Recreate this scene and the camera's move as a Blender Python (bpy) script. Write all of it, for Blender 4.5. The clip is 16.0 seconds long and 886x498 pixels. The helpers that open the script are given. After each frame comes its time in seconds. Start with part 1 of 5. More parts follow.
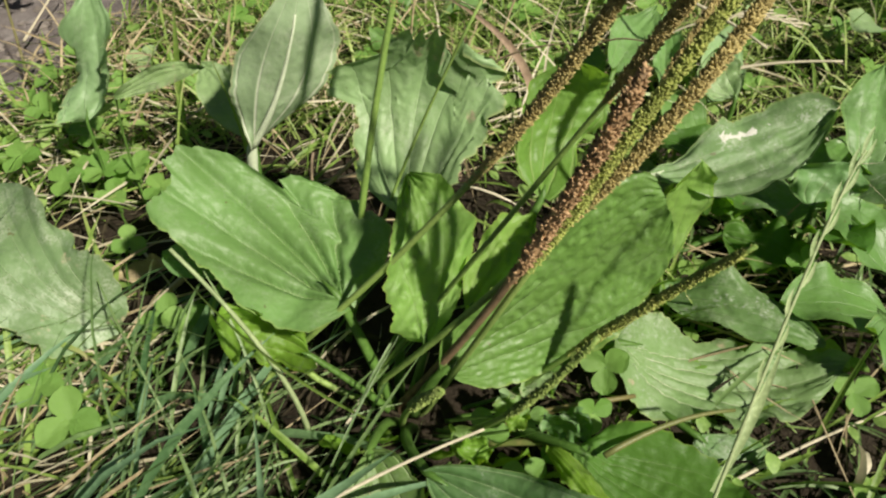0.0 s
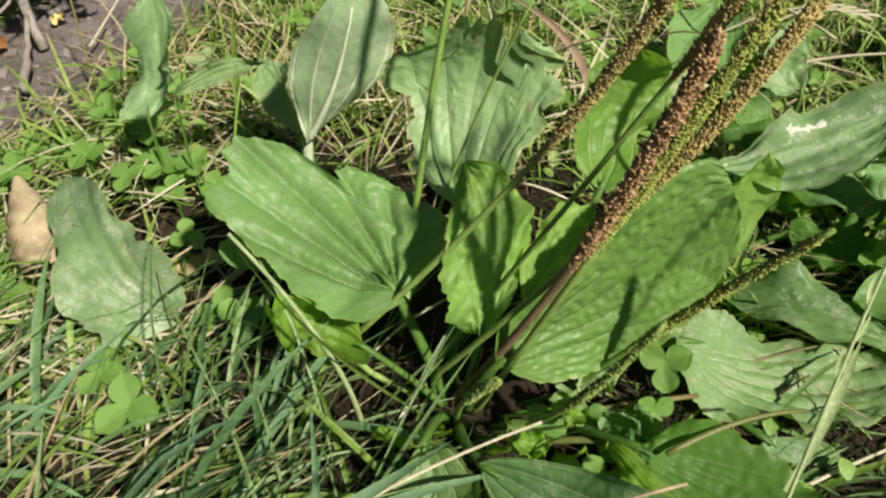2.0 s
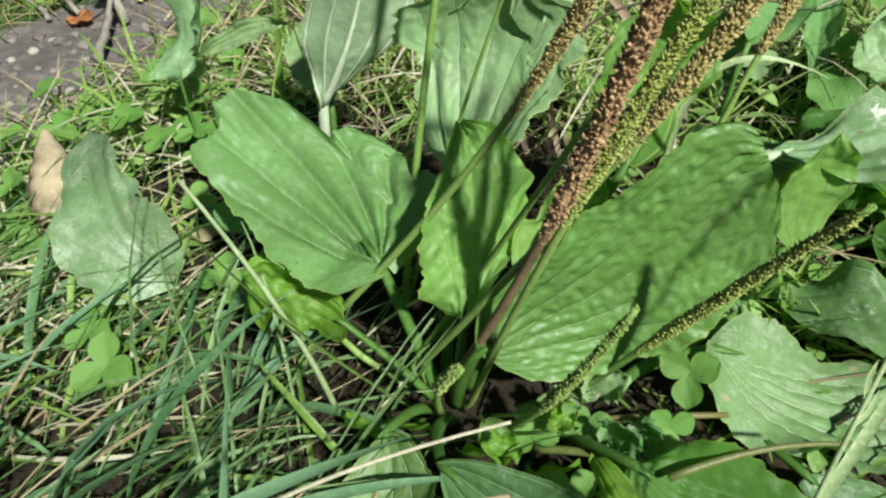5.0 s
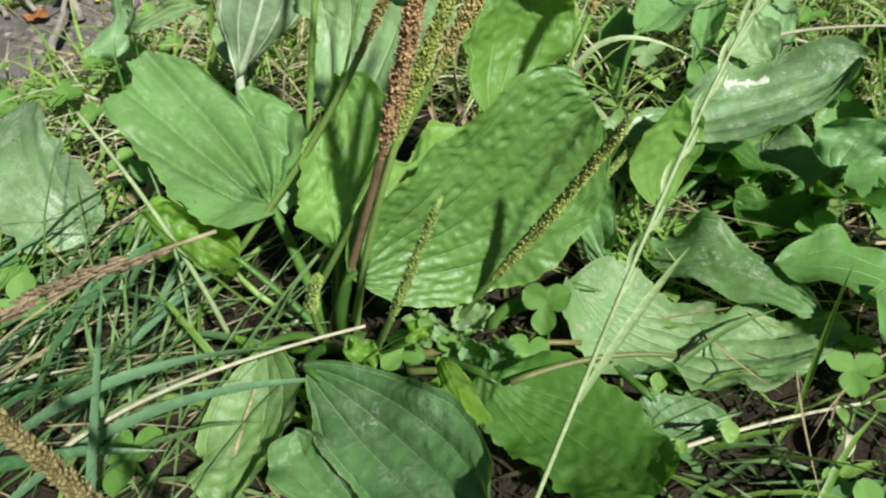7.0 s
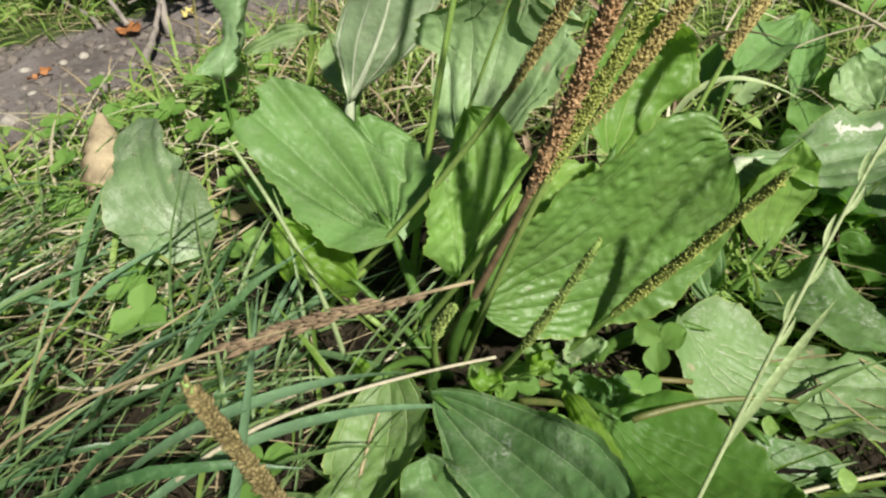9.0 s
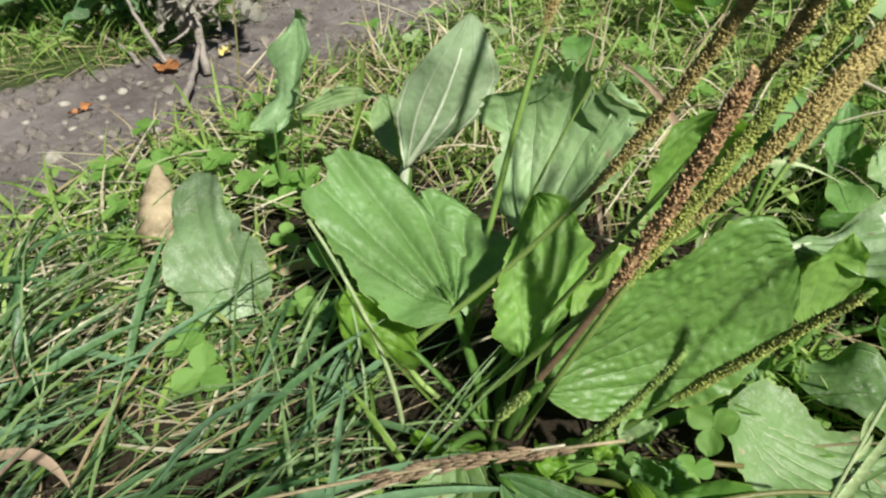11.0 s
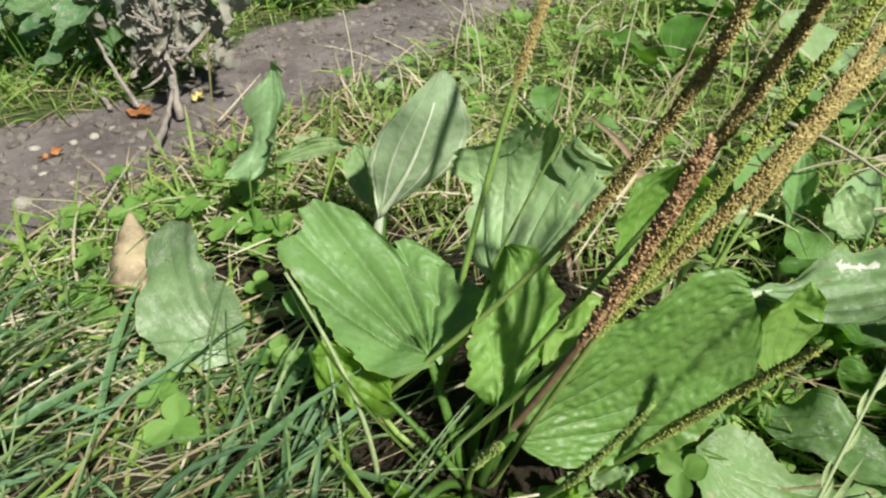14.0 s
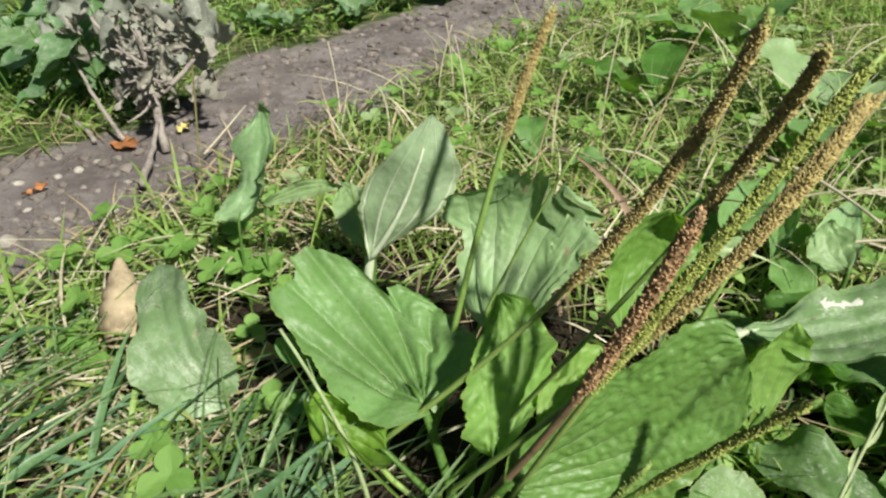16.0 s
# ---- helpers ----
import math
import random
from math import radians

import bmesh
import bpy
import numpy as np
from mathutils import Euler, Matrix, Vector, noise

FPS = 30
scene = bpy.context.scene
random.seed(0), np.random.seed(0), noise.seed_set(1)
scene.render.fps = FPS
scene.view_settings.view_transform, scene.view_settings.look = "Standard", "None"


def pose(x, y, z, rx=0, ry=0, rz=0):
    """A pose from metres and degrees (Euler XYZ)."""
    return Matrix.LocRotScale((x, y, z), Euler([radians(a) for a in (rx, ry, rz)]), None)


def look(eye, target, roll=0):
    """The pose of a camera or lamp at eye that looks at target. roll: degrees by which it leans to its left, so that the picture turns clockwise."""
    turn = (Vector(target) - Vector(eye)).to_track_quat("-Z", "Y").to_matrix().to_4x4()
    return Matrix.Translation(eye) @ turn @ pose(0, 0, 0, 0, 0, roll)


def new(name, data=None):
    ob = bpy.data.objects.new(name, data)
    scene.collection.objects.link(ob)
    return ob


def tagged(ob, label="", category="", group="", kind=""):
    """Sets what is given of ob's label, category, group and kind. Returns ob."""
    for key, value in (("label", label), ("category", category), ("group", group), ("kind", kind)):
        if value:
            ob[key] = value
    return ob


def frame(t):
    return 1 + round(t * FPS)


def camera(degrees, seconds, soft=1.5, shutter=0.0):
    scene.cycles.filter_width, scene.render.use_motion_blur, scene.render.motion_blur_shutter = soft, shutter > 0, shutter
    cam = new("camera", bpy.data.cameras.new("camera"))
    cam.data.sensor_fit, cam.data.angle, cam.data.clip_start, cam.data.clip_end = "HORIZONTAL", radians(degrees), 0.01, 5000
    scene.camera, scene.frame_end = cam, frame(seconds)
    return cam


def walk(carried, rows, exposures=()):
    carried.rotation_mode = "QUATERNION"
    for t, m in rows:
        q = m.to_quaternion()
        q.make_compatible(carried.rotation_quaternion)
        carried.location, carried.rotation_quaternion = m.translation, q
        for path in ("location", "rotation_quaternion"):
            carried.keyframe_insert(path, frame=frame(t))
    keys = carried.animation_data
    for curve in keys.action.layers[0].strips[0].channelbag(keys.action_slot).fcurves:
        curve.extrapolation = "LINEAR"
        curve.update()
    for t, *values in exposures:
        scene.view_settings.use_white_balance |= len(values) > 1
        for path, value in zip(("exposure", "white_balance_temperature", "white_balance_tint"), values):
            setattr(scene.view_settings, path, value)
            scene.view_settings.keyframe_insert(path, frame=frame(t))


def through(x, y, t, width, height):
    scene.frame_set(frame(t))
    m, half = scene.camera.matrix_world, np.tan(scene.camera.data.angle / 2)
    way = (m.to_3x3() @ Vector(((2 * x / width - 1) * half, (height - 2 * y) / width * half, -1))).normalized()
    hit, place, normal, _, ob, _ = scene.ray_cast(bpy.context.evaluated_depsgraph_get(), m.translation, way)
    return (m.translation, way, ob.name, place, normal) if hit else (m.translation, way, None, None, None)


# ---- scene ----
cam = camera(63.4, 16.0, soft=2.3)
# seconds, eye in metres, turn in degrees as pose() takes it
PATH = [
    (0, 0.01838, 0.03155, 0.24253, 46.016, 2.270, 2.405),
    (0.5, 0.01267, 0.03265, 0.24012, 45.632, 2.479, 3.764),
    (1, 0.02056, 0.03495, 0.23701, 45.659, 3.972, 3.074),
    (1.5, 0.01276, 0.03402, 0.23763, 46.559, 4.551, 5.074),
    (2, 0.01517, 0.02902, 0.23441, 47.199, 4.580, 5.436),
    (2.5, 0.01098, -0.01090, 0.26558, 47.721, 4.286, 2.656),
    (3, 0.02748, -0.01317, 0.25769, 46.837, 5.674, 2.044),
    (3.2, 0.03335, -0.00351, 0.24779, 47.105, 8.906, 5.316),
    (5.3, 0.05413, 0.04877, 0.20350, 49.173, 7.276, 14.512),
    (5.5, 0.06602, 0.04916, 0.20653, 49.913, 6.887, 13.704),
    (6, 0.08720, 0.04062, 0.19545, 50.521, 7.558, 12.007),
    (6.5, 0.09241, 0.03161, 0.19473, 50.374, 7.558, 11.905),
    (7, 0.08812, 0.01878, 0.19453, 50.770, 5.840, 13.585),
    (7.5, 0.07590, 0.01398, 0.19155, 50.713, 4.474, 15.644),
    (8, 0.06403, 0.01479, 0.20016, 50.820, 5.173, 16.418),
    (8.5, 0.06225, 0.01231, 0.20440, 51.540, 5.378, 17.059),
    (8.7, 0.06206, 0.01141, 0.20435, 51.948, 5.463, 17.223),
    (10.8, 0.03958, 0.00752, 0.22423, 53.777, 3.857, 18.298),
    (11, 0.03794, 0.00901, 0.22782, 54.113, 3.499, 18.419),
    (11.5, 0.04093, 0.01368, 0.23119, 54.918, 3.692, 17.962),
    (12, 0.04216, 0.01372, 0.23246, 55.677, 3.608, 17.621),
    (12.5, 0.04081, 0.01252, 0.23418, 56.185, 3.085, 17.739),
    (13, 0.04203, 0.01191, 0.23241, 56.581, 3.324, 16.948),
    (13.5, 0.03941, 0.00877, 0.23258, 56.961, 2.621, 16.615),
    (14, 0.03771, 0.00672, 0.23498, 57.040, 2.354, 16.361),
    (14.5, 0.03598, 0.00822, 0.23988, 57.001, 2.799, 15.788),
    (15, 0.03389, 0.00917, 0.24585, 57.301, 2.712, 15.559),
    (15.5, 0.03312, 0.00935, 0.24908, 57.694, 2.418, 15.354),
    (16, 0.03374, 0.01126, 0.24789, 57.982, 2.398, 14.812),
]
EXPOSURES = [(0.0, 0.58, 6850, 9), (3.2, 0.65, 6800, 9), (5.3, 0.69, 5980, 0), (7.0, 0.68, 6080, 1), (8.7, 0.66, 6550, 8), (11.0, 0.69, 6330, 6), (16.0, 0.72, 6400, 7)]
walk(cam, [(t, pose(x, y, z, rx, ry, rz)) for t, x, y, z, rx, ry, rz in PATH], EXPOSURES)

# ---- light: a high clear sun from the right, slightly behind the camera, and blue sky ----
SUN = Vector((0.545, -0.47, 0.69)).normalized()
world = bpy.data.worlds.new("sky")
scene.world = world
world.use_nodes = True
wn, wl = world.node_tree.nodes, world.node_tree.links
sky = wn.new("ShaderNodeTexSky")
sky.sky_type = "NISHITA"
sky.sun_disc = False
sky.sun_elevation = math.asin(SUN.z)
sky.sun_rotation = math.atan2(SUN.x, SUN.y)
wl.new(sky.outputs[0], wn["Background"].inputs[0])
wn["Background"].inputs[1].default_value = 0.0215
sun = new("sun", bpy.data.lights.new("sun", "SUN"))
sun.data.energy = 5.0
sun.data.angle = radians(2.2)
sun.data.color = (1.0, 0.95, 0.86)
sun.matrix_world = look(SUN * 5, (0, 0, 0))


# ---- materials ----
class Nodes:
    """Short-hand for building one node material."""

    def __init__(self, name):
        self.mat = bpy.data.materials.new(name)
        self.mat.use_nodes = True
        self.n, self.l = self.mat.node_tree.nodes, self.mat.node_tree.links
        self.bsdf, self.out = self.n["Principled BSDF"], self.n["Material Output"]

    def put(self, socket, value):
        if isinstance(value, bpy.types.NodeSocket):
            self.l.new(value, socket)
        elif isinstance(value, (tuple, list)) and len(value) == 3 and socket.type == "RGBA":
            socket.default_value = (*value, 1)
        else:
            socket.default_value = value

    def math(self, op, a, b=0.0, c=0.0, clamp=False):
        m = self.n.new("ShaderNodeMath")
        m.operation, m.use_clamp = op, clamp
        for s, v in zip(m.inputs, (a, b, c)):
            self.put(s, v)
        return m.outputs[0]

    def step(self, value, low, high, a=0.0, b=1.0):
        m = self.n.new("ShaderNodeMapRange")
        m.interpolation_type = "SMOOTHSTEP"
        for s, v in zip(m.inputs, (value, low, high, a, b)):
            self.put(s, v)
        return m.outputs[0]

    def mix(self, fac, a, b, blend="MIX"):
        m = self.n.new("ShaderNodeMix")
        m.data_type, m.blend_type = "RGBA", blend
        self.put(m.inputs[0], fac), self.put(m.inputs[6], a), self.put(m.inputs[7], b)
        return m.outputs[2]

    def noise(self, scale, detail=4.0, rough=0.55, where=None):
        t = self.n.new("ShaderNodeTexNoise")
        t.inputs["Scale"].default_value, t.inputs["Detail"].default_value, t.inputs["Roughness"].default_value = scale, detail, rough
        if where is not None:
            self.l.new(where, t.inputs["Vector"])
        return t.outputs[0]

    def cells(self, scale, where=None, feature="DISTANCE_TO_EDGE"):
        t = self.n.new("ShaderNodeTexVoronoi")
        t.feature = feature
        t.inputs["Scale"].default_value = scale
        if where is not None:
            self.l.new(where, t.inputs["Vector"])
        return t.outputs[0]

    def coords(self, which="Object"):
        return self.n.new("ShaderNodeTexCoord").outputs[which]

    def uv(self):
        x = self.n.new("ShaderNodeSeparateXYZ")
        self.l.new(self.n.new("ShaderNodeUVMap").outputs[0], x.inputs[0])
        return x.outputs[0], x.outputs[1]

    def island(self):
        return self.n.new("ShaderNodeNewGeometry").outputs["Random Per Island"]

    def chance(self):
        return self.n.new("ShaderNodeObjectInfo").outputs["Random"]

    def bump(self, height, strength, distance):
        b = self.n.new("ShaderNodeBump")
        b.inputs["Strength"].default_value, b.inputs["Distance"].default_value = strength, distance
        self.l.new(height, b.inputs["Height"])
        self.l.new(b.outputs[0], self.bsdf.inputs["Normal"])
        return b.outputs[0]

    def finish(self, colour, rough, through=None, share=0.3, normal=None, gloss=0.5):
        self.put(self.bsdf.inputs["Base Color"], colour)
        self.put(self.bsdf.inputs["Roughness"], rough)
        self.bsdf.inputs["Specular IOR Level"].default_value = gloss
        if through is not None:
            t, m = self.n.new("ShaderNodeBsdfTranslucent"), self.n.new("ShaderNodeMixShader")
            self.put(t.inputs[0], through)
            if normal is not None:
                self.l.new(normal, t.inputs["Normal"])
            m.inputs[0].default_value = share
            self.l.new(self.bsdf.outputs[0], m.inputs[1]), self.l.new(t.outputs[0], m.inputs[2])
            self.l.new(m.outputs[0], self.out.inputs[0])
        return self.mat


def broad_leaf(name, base, vein, dust=0.15, dry=0.0, share=0.3, glow=(0.20, 0.42, 0.03), rib=0.42, gloss=0.4, cells=0.45, bleached=None, scuff=0.0, thick=1.0):
    """A plantain blade: parallel ribs along the UVs, fine net of veins, blotches, dust and dry spots."""
    k = Nodes(name)
    across, along = k.uv()
    where = k.coords("Object")
    side = k.math("ABSOLUTE", k.math("MULTIPLY_ADD", across, 2.0, -1.0))
    wob = k.math("MULTIPLY_ADD", k.noise(60, 2, 0.5, where), 0.05, -0.025)
    rays = k.n.new("ShaderNodeAttribute")
    rays.attribute_name = "fan"
    m = k.math("ABSOLUTE", k.math("SUBTRACT", k.math("FRACT", k.math("MULTIPLY_ADD", k.math("ADD", k.math("ABSOLUTE", rays.outputs["Fac"]), wob), 2.25, 0.5)), 0.5))
    m = k.math("DIVIDE", m, k.step(along, 0.0, 0.7, 1.5 * thick, 0.55 * thick))
    ribs = k.step(m, 0.012, 0.06, 1.0, 0.0)
    ribs = k.math("MULTIPLY", ribs, k.step(along, 0.15, 0.8, 1.0, 0.3))
    net = k.step(k.cells(330, where), 0.0, 0.16, 1.0, 0.0)
    big, fine = k.noise(38, 3, 0.55, where), k.noise(420, 4, 0.6, where)
    shade = k.mix(k.step(big, 0.35, 0.68), tuple(c * 0.84 for c in base), tuple(min(1, c * 1.14) for c in base))
    shade = k.mix(k.math("MULTIPLY", k.step(fine, 0.4, 0.75), 0.35), shade, tuple(c * 1.2 for c in base))
    shade = k.mix(k.math("MULTIPLY", net, 0.04), shade, vein)
    shade = k.mix(k.math("MULTIPLY", ribs, rib), shade, vein)
    # each leaf a little yellower or bluer
    shade = k.mix(k.math("MULTIPLY", k.chance(), 0.3), shade, (base[0] * 1.5, base[1] * 1.12, base[2] * 0.8))
    powder = k.math("MULTIPLY", k.step(k.noise(85, 5, 0.65, where), 0.44, 0.72), k.step(k.noise(900, 3, 0.6, where), 0.35, 0.6))
    shade = k.mix(k.math("MULTIPLY", powder, dust), shade, (0.52, 0.55, 0.44))
    spots = k.step(k.noise(230, 2, 0.5, where), 0.735, 0.76)
    shade = k.mix(k.math("MULTIPLY", spots, 0.7), shade, (0.10, 0.075, 0.03))
    if dry > 0:
        brown = k.step(k.noise(55, 4, 0.6, where), 0.66 - 0.2 * dry, 0.72 - 0.2 * dry)
        shade = k.mix(k.math("MULTIPLY", brown, 0.85), shade, (0.42, 0.36, 0.24))
    if scuff > 0:
        worn = k.math("MULTIPLY", k.step(k.noise(70, 3, 0.5, where), 0.52, 0.66), k.step(k.noise(520, 5, 0.7, where), 0.5, 0.62))
        shade = k.mix(k.math("MULTIPLY", worn, scuff), shade, (0.55, 0.58, 0.50))
    if bleached is not None:
        # a torn strip of dead white skin with frayed ends
        u0, u1, v0, v1 = bleached
        fray = k.math("MULTIPLY_ADD", k.noise(170, 5, 0.65, where), 0.5, -0.25)
        lo, hi = k.math("ADD", along, fray), k.math("ADD", across, k.math("MULTIPLY", fray, 0.45))
        white = k.math("MULTIPLY", k.math("MULTIPLY", k.step(lo, u0, u0 + 0.03), k.step(lo, u1 - 0.03, u1, 1.0, 0.0)), k.math("MULTIPLY", k.step(hi, v0, v0 + 0.015), k.step(hi, v1 - 0.015, v1, 1.0, 0.0)))
        shade = k.mix(white, shade, (0.60, 0.60, 0.53))
    edge = k.step(side, 0.965, 1.0)
    shade = k.mix(k.math("MULTIPLY", edge, 0.45), shade, (base[0] * 2.2 + 0.06, base[1] * 1.5 + 0.03, base[2] * 1.4))
    height = k.math("ADD", k.math("MULTIPLY", k.math("ADD", k.noise(170, 3, 0.5, where), k.math("MULTIPLY", k.cells(300, where, "SMOOTH_F1"), -0.9)), cells), k.math("MULTIPLY", fine, 0.3))
    height = k.math("SUBTRACT", height, k.math("MULTIPLY", ribs, 0.5))
    nrm = k.bump(height, 0.6, 0.0013)
    light = k.mix(k.step(big, 0.3, 0.7), tuple(c * 0.75 for c in glow), glow)
    light = k.mix(k.math("MULTIPLY", ribs, 0.35), light, tuple(c * 0.45 for c in glow))
    rough = k.math("MULTIPLY_ADD", fine, 0.22, 0.36)
    if bleached is not None:
        light = k.mix(white, light, (0.3, 0.3, 0.25))
    return k.finish(shade, rough, light, share, nrm, gloss)


def plain_plant(name, base, other, glow=None, share=0.35, rough=0.5, scale=60.0, per_island=True, tip=None):
    """Grass, straw, stalks and small leaves: a hue for every blade, streaks along it."""
    k = Nodes(name)
    where = k.coords("Object")
    hue = k.island() if per_island else k.chance()
    shade = k.mix(hue, base, other)
    shade = k.mix(k.step(k.noise(scale, 4, 0.6, where), 0.4, 0.75, 0.0, 0.55), shade, tuple(c * 0.6 for c in base))
    shade = k.mix(k.step(k.noise(scale * 9, 3, 0.6, where), 0.45, 0.8, 0.0, 0.4), shade, tuple(min(1, c * 1.7) for c in other))
    if tip is not None:
        _, along = k.uv()
        shade = k.mix(k.step(k.math("ADD", along, k.math("MULTIPLY", hue, 0.5)), 1.1, 1.45), shade, tip)
    nrm = k.bump(k.noise(scale * 14, 3, 0.6, where), 0.35, 0.0006)
    return k.finish(shade, rough, glow, share, nrm, 0.35)


def soil_material():
    k = Nodes("dry_soil")
    where = k.coords("Object")
    a, b, c = k.noise(9, 5, 0.6, where), k.noise(70, 6, 0.65, where), k.noise(420, 5, 0.7, where)
    shade = k.mix(k.step(a, 0.35, 0.68), (0.125, 0.107, 0.100), (0.235, 0.208, 0.198))
    shade = k.mix(k.step(b, 0.45, 0.75, 0.0, 0.6), shade, (0.29, 0.265, 0.25))
    shade = k.mix(k.step(c, 0.5, 0.8, 0.0, 0.5), shade, (0.05, 0.04, 0.032))
    grit = k.step(k.cells(300, where, "F1"), 0.12, 0.2, 1.0, 0.0)
    shade = k.mix(k.math("MULTIPLY", grit, k.step(c, 0.52, 0.62)), shade, (0.34, 0.31, 0.26))
    # dry trodden earth on the strip; among plants near-black, the gaps' shade in the colour
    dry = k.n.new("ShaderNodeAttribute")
    dry.attribute_name = "bareness"
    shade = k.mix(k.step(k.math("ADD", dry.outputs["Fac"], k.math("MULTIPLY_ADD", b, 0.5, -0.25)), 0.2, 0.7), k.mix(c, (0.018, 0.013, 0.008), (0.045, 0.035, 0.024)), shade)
    # farther off the ground is closed by short turf
    far = k.n.new("ShaderNodeAttribute")
    far.attribute_name = "turf"
    shade = k.mix(far.outputs["Fac"], shade, k.mix(k.step(b, 0.35, 0.65), (0.050, 0.085, 0.022), (0.115, 0.16, 0.05)))
    h = k.math("ADD", k.math("MULTIPLY", b, 0.7), k.math("MULTIPLY", c, 0.4))
    k.bump(h, 0.9, 0.006)
    return k.finish(shade, 0.92, gloss=0.15)


def rough_matter(name, base, other, scale=120.0, rough=0.85, lift=0.0015, per_island=True):
    k = Nodes(name)
    where = k.coords("Object")
    shade = k.mix(k.island() if per_island else k.chance(), base, other)
    shade = k.mix(k.step(k.noise(scale, 5, 0.65, where), 0.4, 0.7, 0.0, 0.75), shade, tuple(c * 0.5 for c in base))
    shade = k.mix(k.step(k.noise(scale * 6, 4, 0.65, where), 0.5, 0.75, 0.0, 0.5), shade, tuple(min(1, c * 1.4) for c in other))
    k.bump(k.noise(scale * 5, 5, 0.7, where), 0.7, lift)
    return k.finish(shade, rough, gloss=0.2)


GREEN = broad_leaf("plantain_green", (0.124, 0.258, 0.082), (0.38, 0.51, 0.24), dust=0.18, scuff=0.12)
MID = broad_leaf("plantain_grey_green", (0.098, 0.200, 0.070), (0.34, 0.47, 0.23), dust=0.30, scuff=0.6, gloss=0.3)
FADED = broad_leaf("plantain_faded", (0.150, 0.265, 0.105), (0.56, 0.64, 0.42), dust=0.22, scuff=0.3, dry=0.02, rib=0.72, thick=1.3, gloss=0.3)
TORN = broad_leaf("plantain_torn", (0.135, 0.235, 0.10), (0.38, 0.48, 0.27), dust=0.4, scuff=0.5, gloss=0.25, bleached=(0.43, 0.67, 0.15, 0.235))
BUMPY = broad_leaf("plantain_deep_green", (0.105, 0.225, 0.052), (0.27, 0.42, 0.14), dust=0.08, rib=0.3, scuff=0.06, gloss=0.6)
PALE = broad_leaf("plantain_dusty", (0.22, 0.355, 0.165), (0.42, 0.54, 0.32), dust=0.30, dry=0.015, rib=0.3)
GREY = broad_leaf("plantain_grey_dusty", (0.125, 0.215, 0.100), (0.40, 0.49, 0.30), dust=0.5, dry=0.10, share=0.2)
UNDER = broad_leaf("plantain_underside", (0.25, 0.35, 0.20), (0.66, 0.70, 0.54), dust=0.35, rib=0.95, gloss=0.3, glow=(0.24, 0.44, 0.08), share=0.35, thick=2.0)
LIME = broad_leaf("plantain_young", (0.225, 0.40, 0.095), (0.38, 0.52, 0.19), dust=0.12, share=0.5, glow=(0.34, 0.62, 0.06), gloss=0.35)
BRIGHT = broad_leaf("plantain_yellow_green", (0.15, 0.30, 0.035), (0.36, 0.50, 0.14), dust=0.12, share=0.45, glow=(0.36, 0.60, 0.03))
HANGING = broad_leaf("plantain_forward", (0.165, 0.285, 0.085), (0.40, 0.50, 0.22), dust=0.25, share=0.4, glow=(0.30, 0.50, 0.05), scuff=0.2)
STRIPED = broad_leaf("plantain_striped", (0.14, 0.285, 0.055), (0.32, 0.46, 0.15), dust=0.08, rib=0.75, thick=1.7, share=0.45, glow=(0.30, 0.56, 0.04))
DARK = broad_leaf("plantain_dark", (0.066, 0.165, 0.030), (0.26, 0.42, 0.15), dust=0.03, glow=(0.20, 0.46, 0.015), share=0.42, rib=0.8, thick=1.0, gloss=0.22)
PETIOLE = plain_plant("petiole_green", (0.066, 0.145, 0.026), (0.105, 0.20, 0.042), (0.2, 0.4, 0.05), 0.2, 0.4, 90, False)
PETIOLE_PALE = plain_plant("petiole_pale", (0.44, 0.51, 0.34), (0.50, 0.56, 0.40), (0.3, 0.45, 0.1), 0.15, 0.45, 90, False)
STALK = plain_plant("stalk_green", (0.15, 0.25, 0.055), (0.21, 0.30, 0.08), None, 0, 0.5, 90, False)
STALK_BROWN = rough_matter("stalk_brown", (0.17, 0.115, 0.066), (0.24, 0.165, 0.095), 150, 0.6, 0.0005)
SEED_BROWN = rough_matter("seed_brown", (0.20, 0.125, 0.055), (0.52, 0.34, 0.19), 300, 0.6, 0.0004)
SEED_GOLD = rough_matter("seed_golden", (0.31, 0.245, 0.095), (0.48, 0.40, 0.17), 300, 0.6, 0.0004)
SEED_OLIVE = rough_matter("seed_olive", (0.22, 0.27, 0.06), (0.42, 0.44, 0.13), 300, 0.6, 0.0004)
SEED_TAN = rough_matter("seed_tan", (0.12, 0.095, 0.04), (0.27, 0.22, 0.10), 300, 0.6, 0.0004)
SEED_STRAW = rough_matter("seed_straw", (0.17, 0.122, 0.075), (0.31, 0.23, 0.145), 300, 0.7, 0.0004)
SEED_YOUNG = rough_matter("seed_young", (0.24, 0.33, 0.085), (0.36, 0.44, 0.14), 300, 0.55, 0.0003)
SEED_GREEN = rough_matter("seed_green", (0.14, 0.21, 0.045), (0.30, 0.37, 0.11), 300, 0.6, 0.0004)
GRASS = plain_plant("grass_green", (0.12, 0.21, 0.036), (0.27, 0.38, 0.095), (0.22, 0.46, 0.04), 0.35, 0.42, 50, True, (0.45, 0.40, 0.22))
GRASS_MID = plain_plant("grass_mid_green", (0.075, 0.140, 0.045), (0.20, 0.285, 0.115), (0.18, 0.40, 0.04), 0.33, 0.42, 50, True)
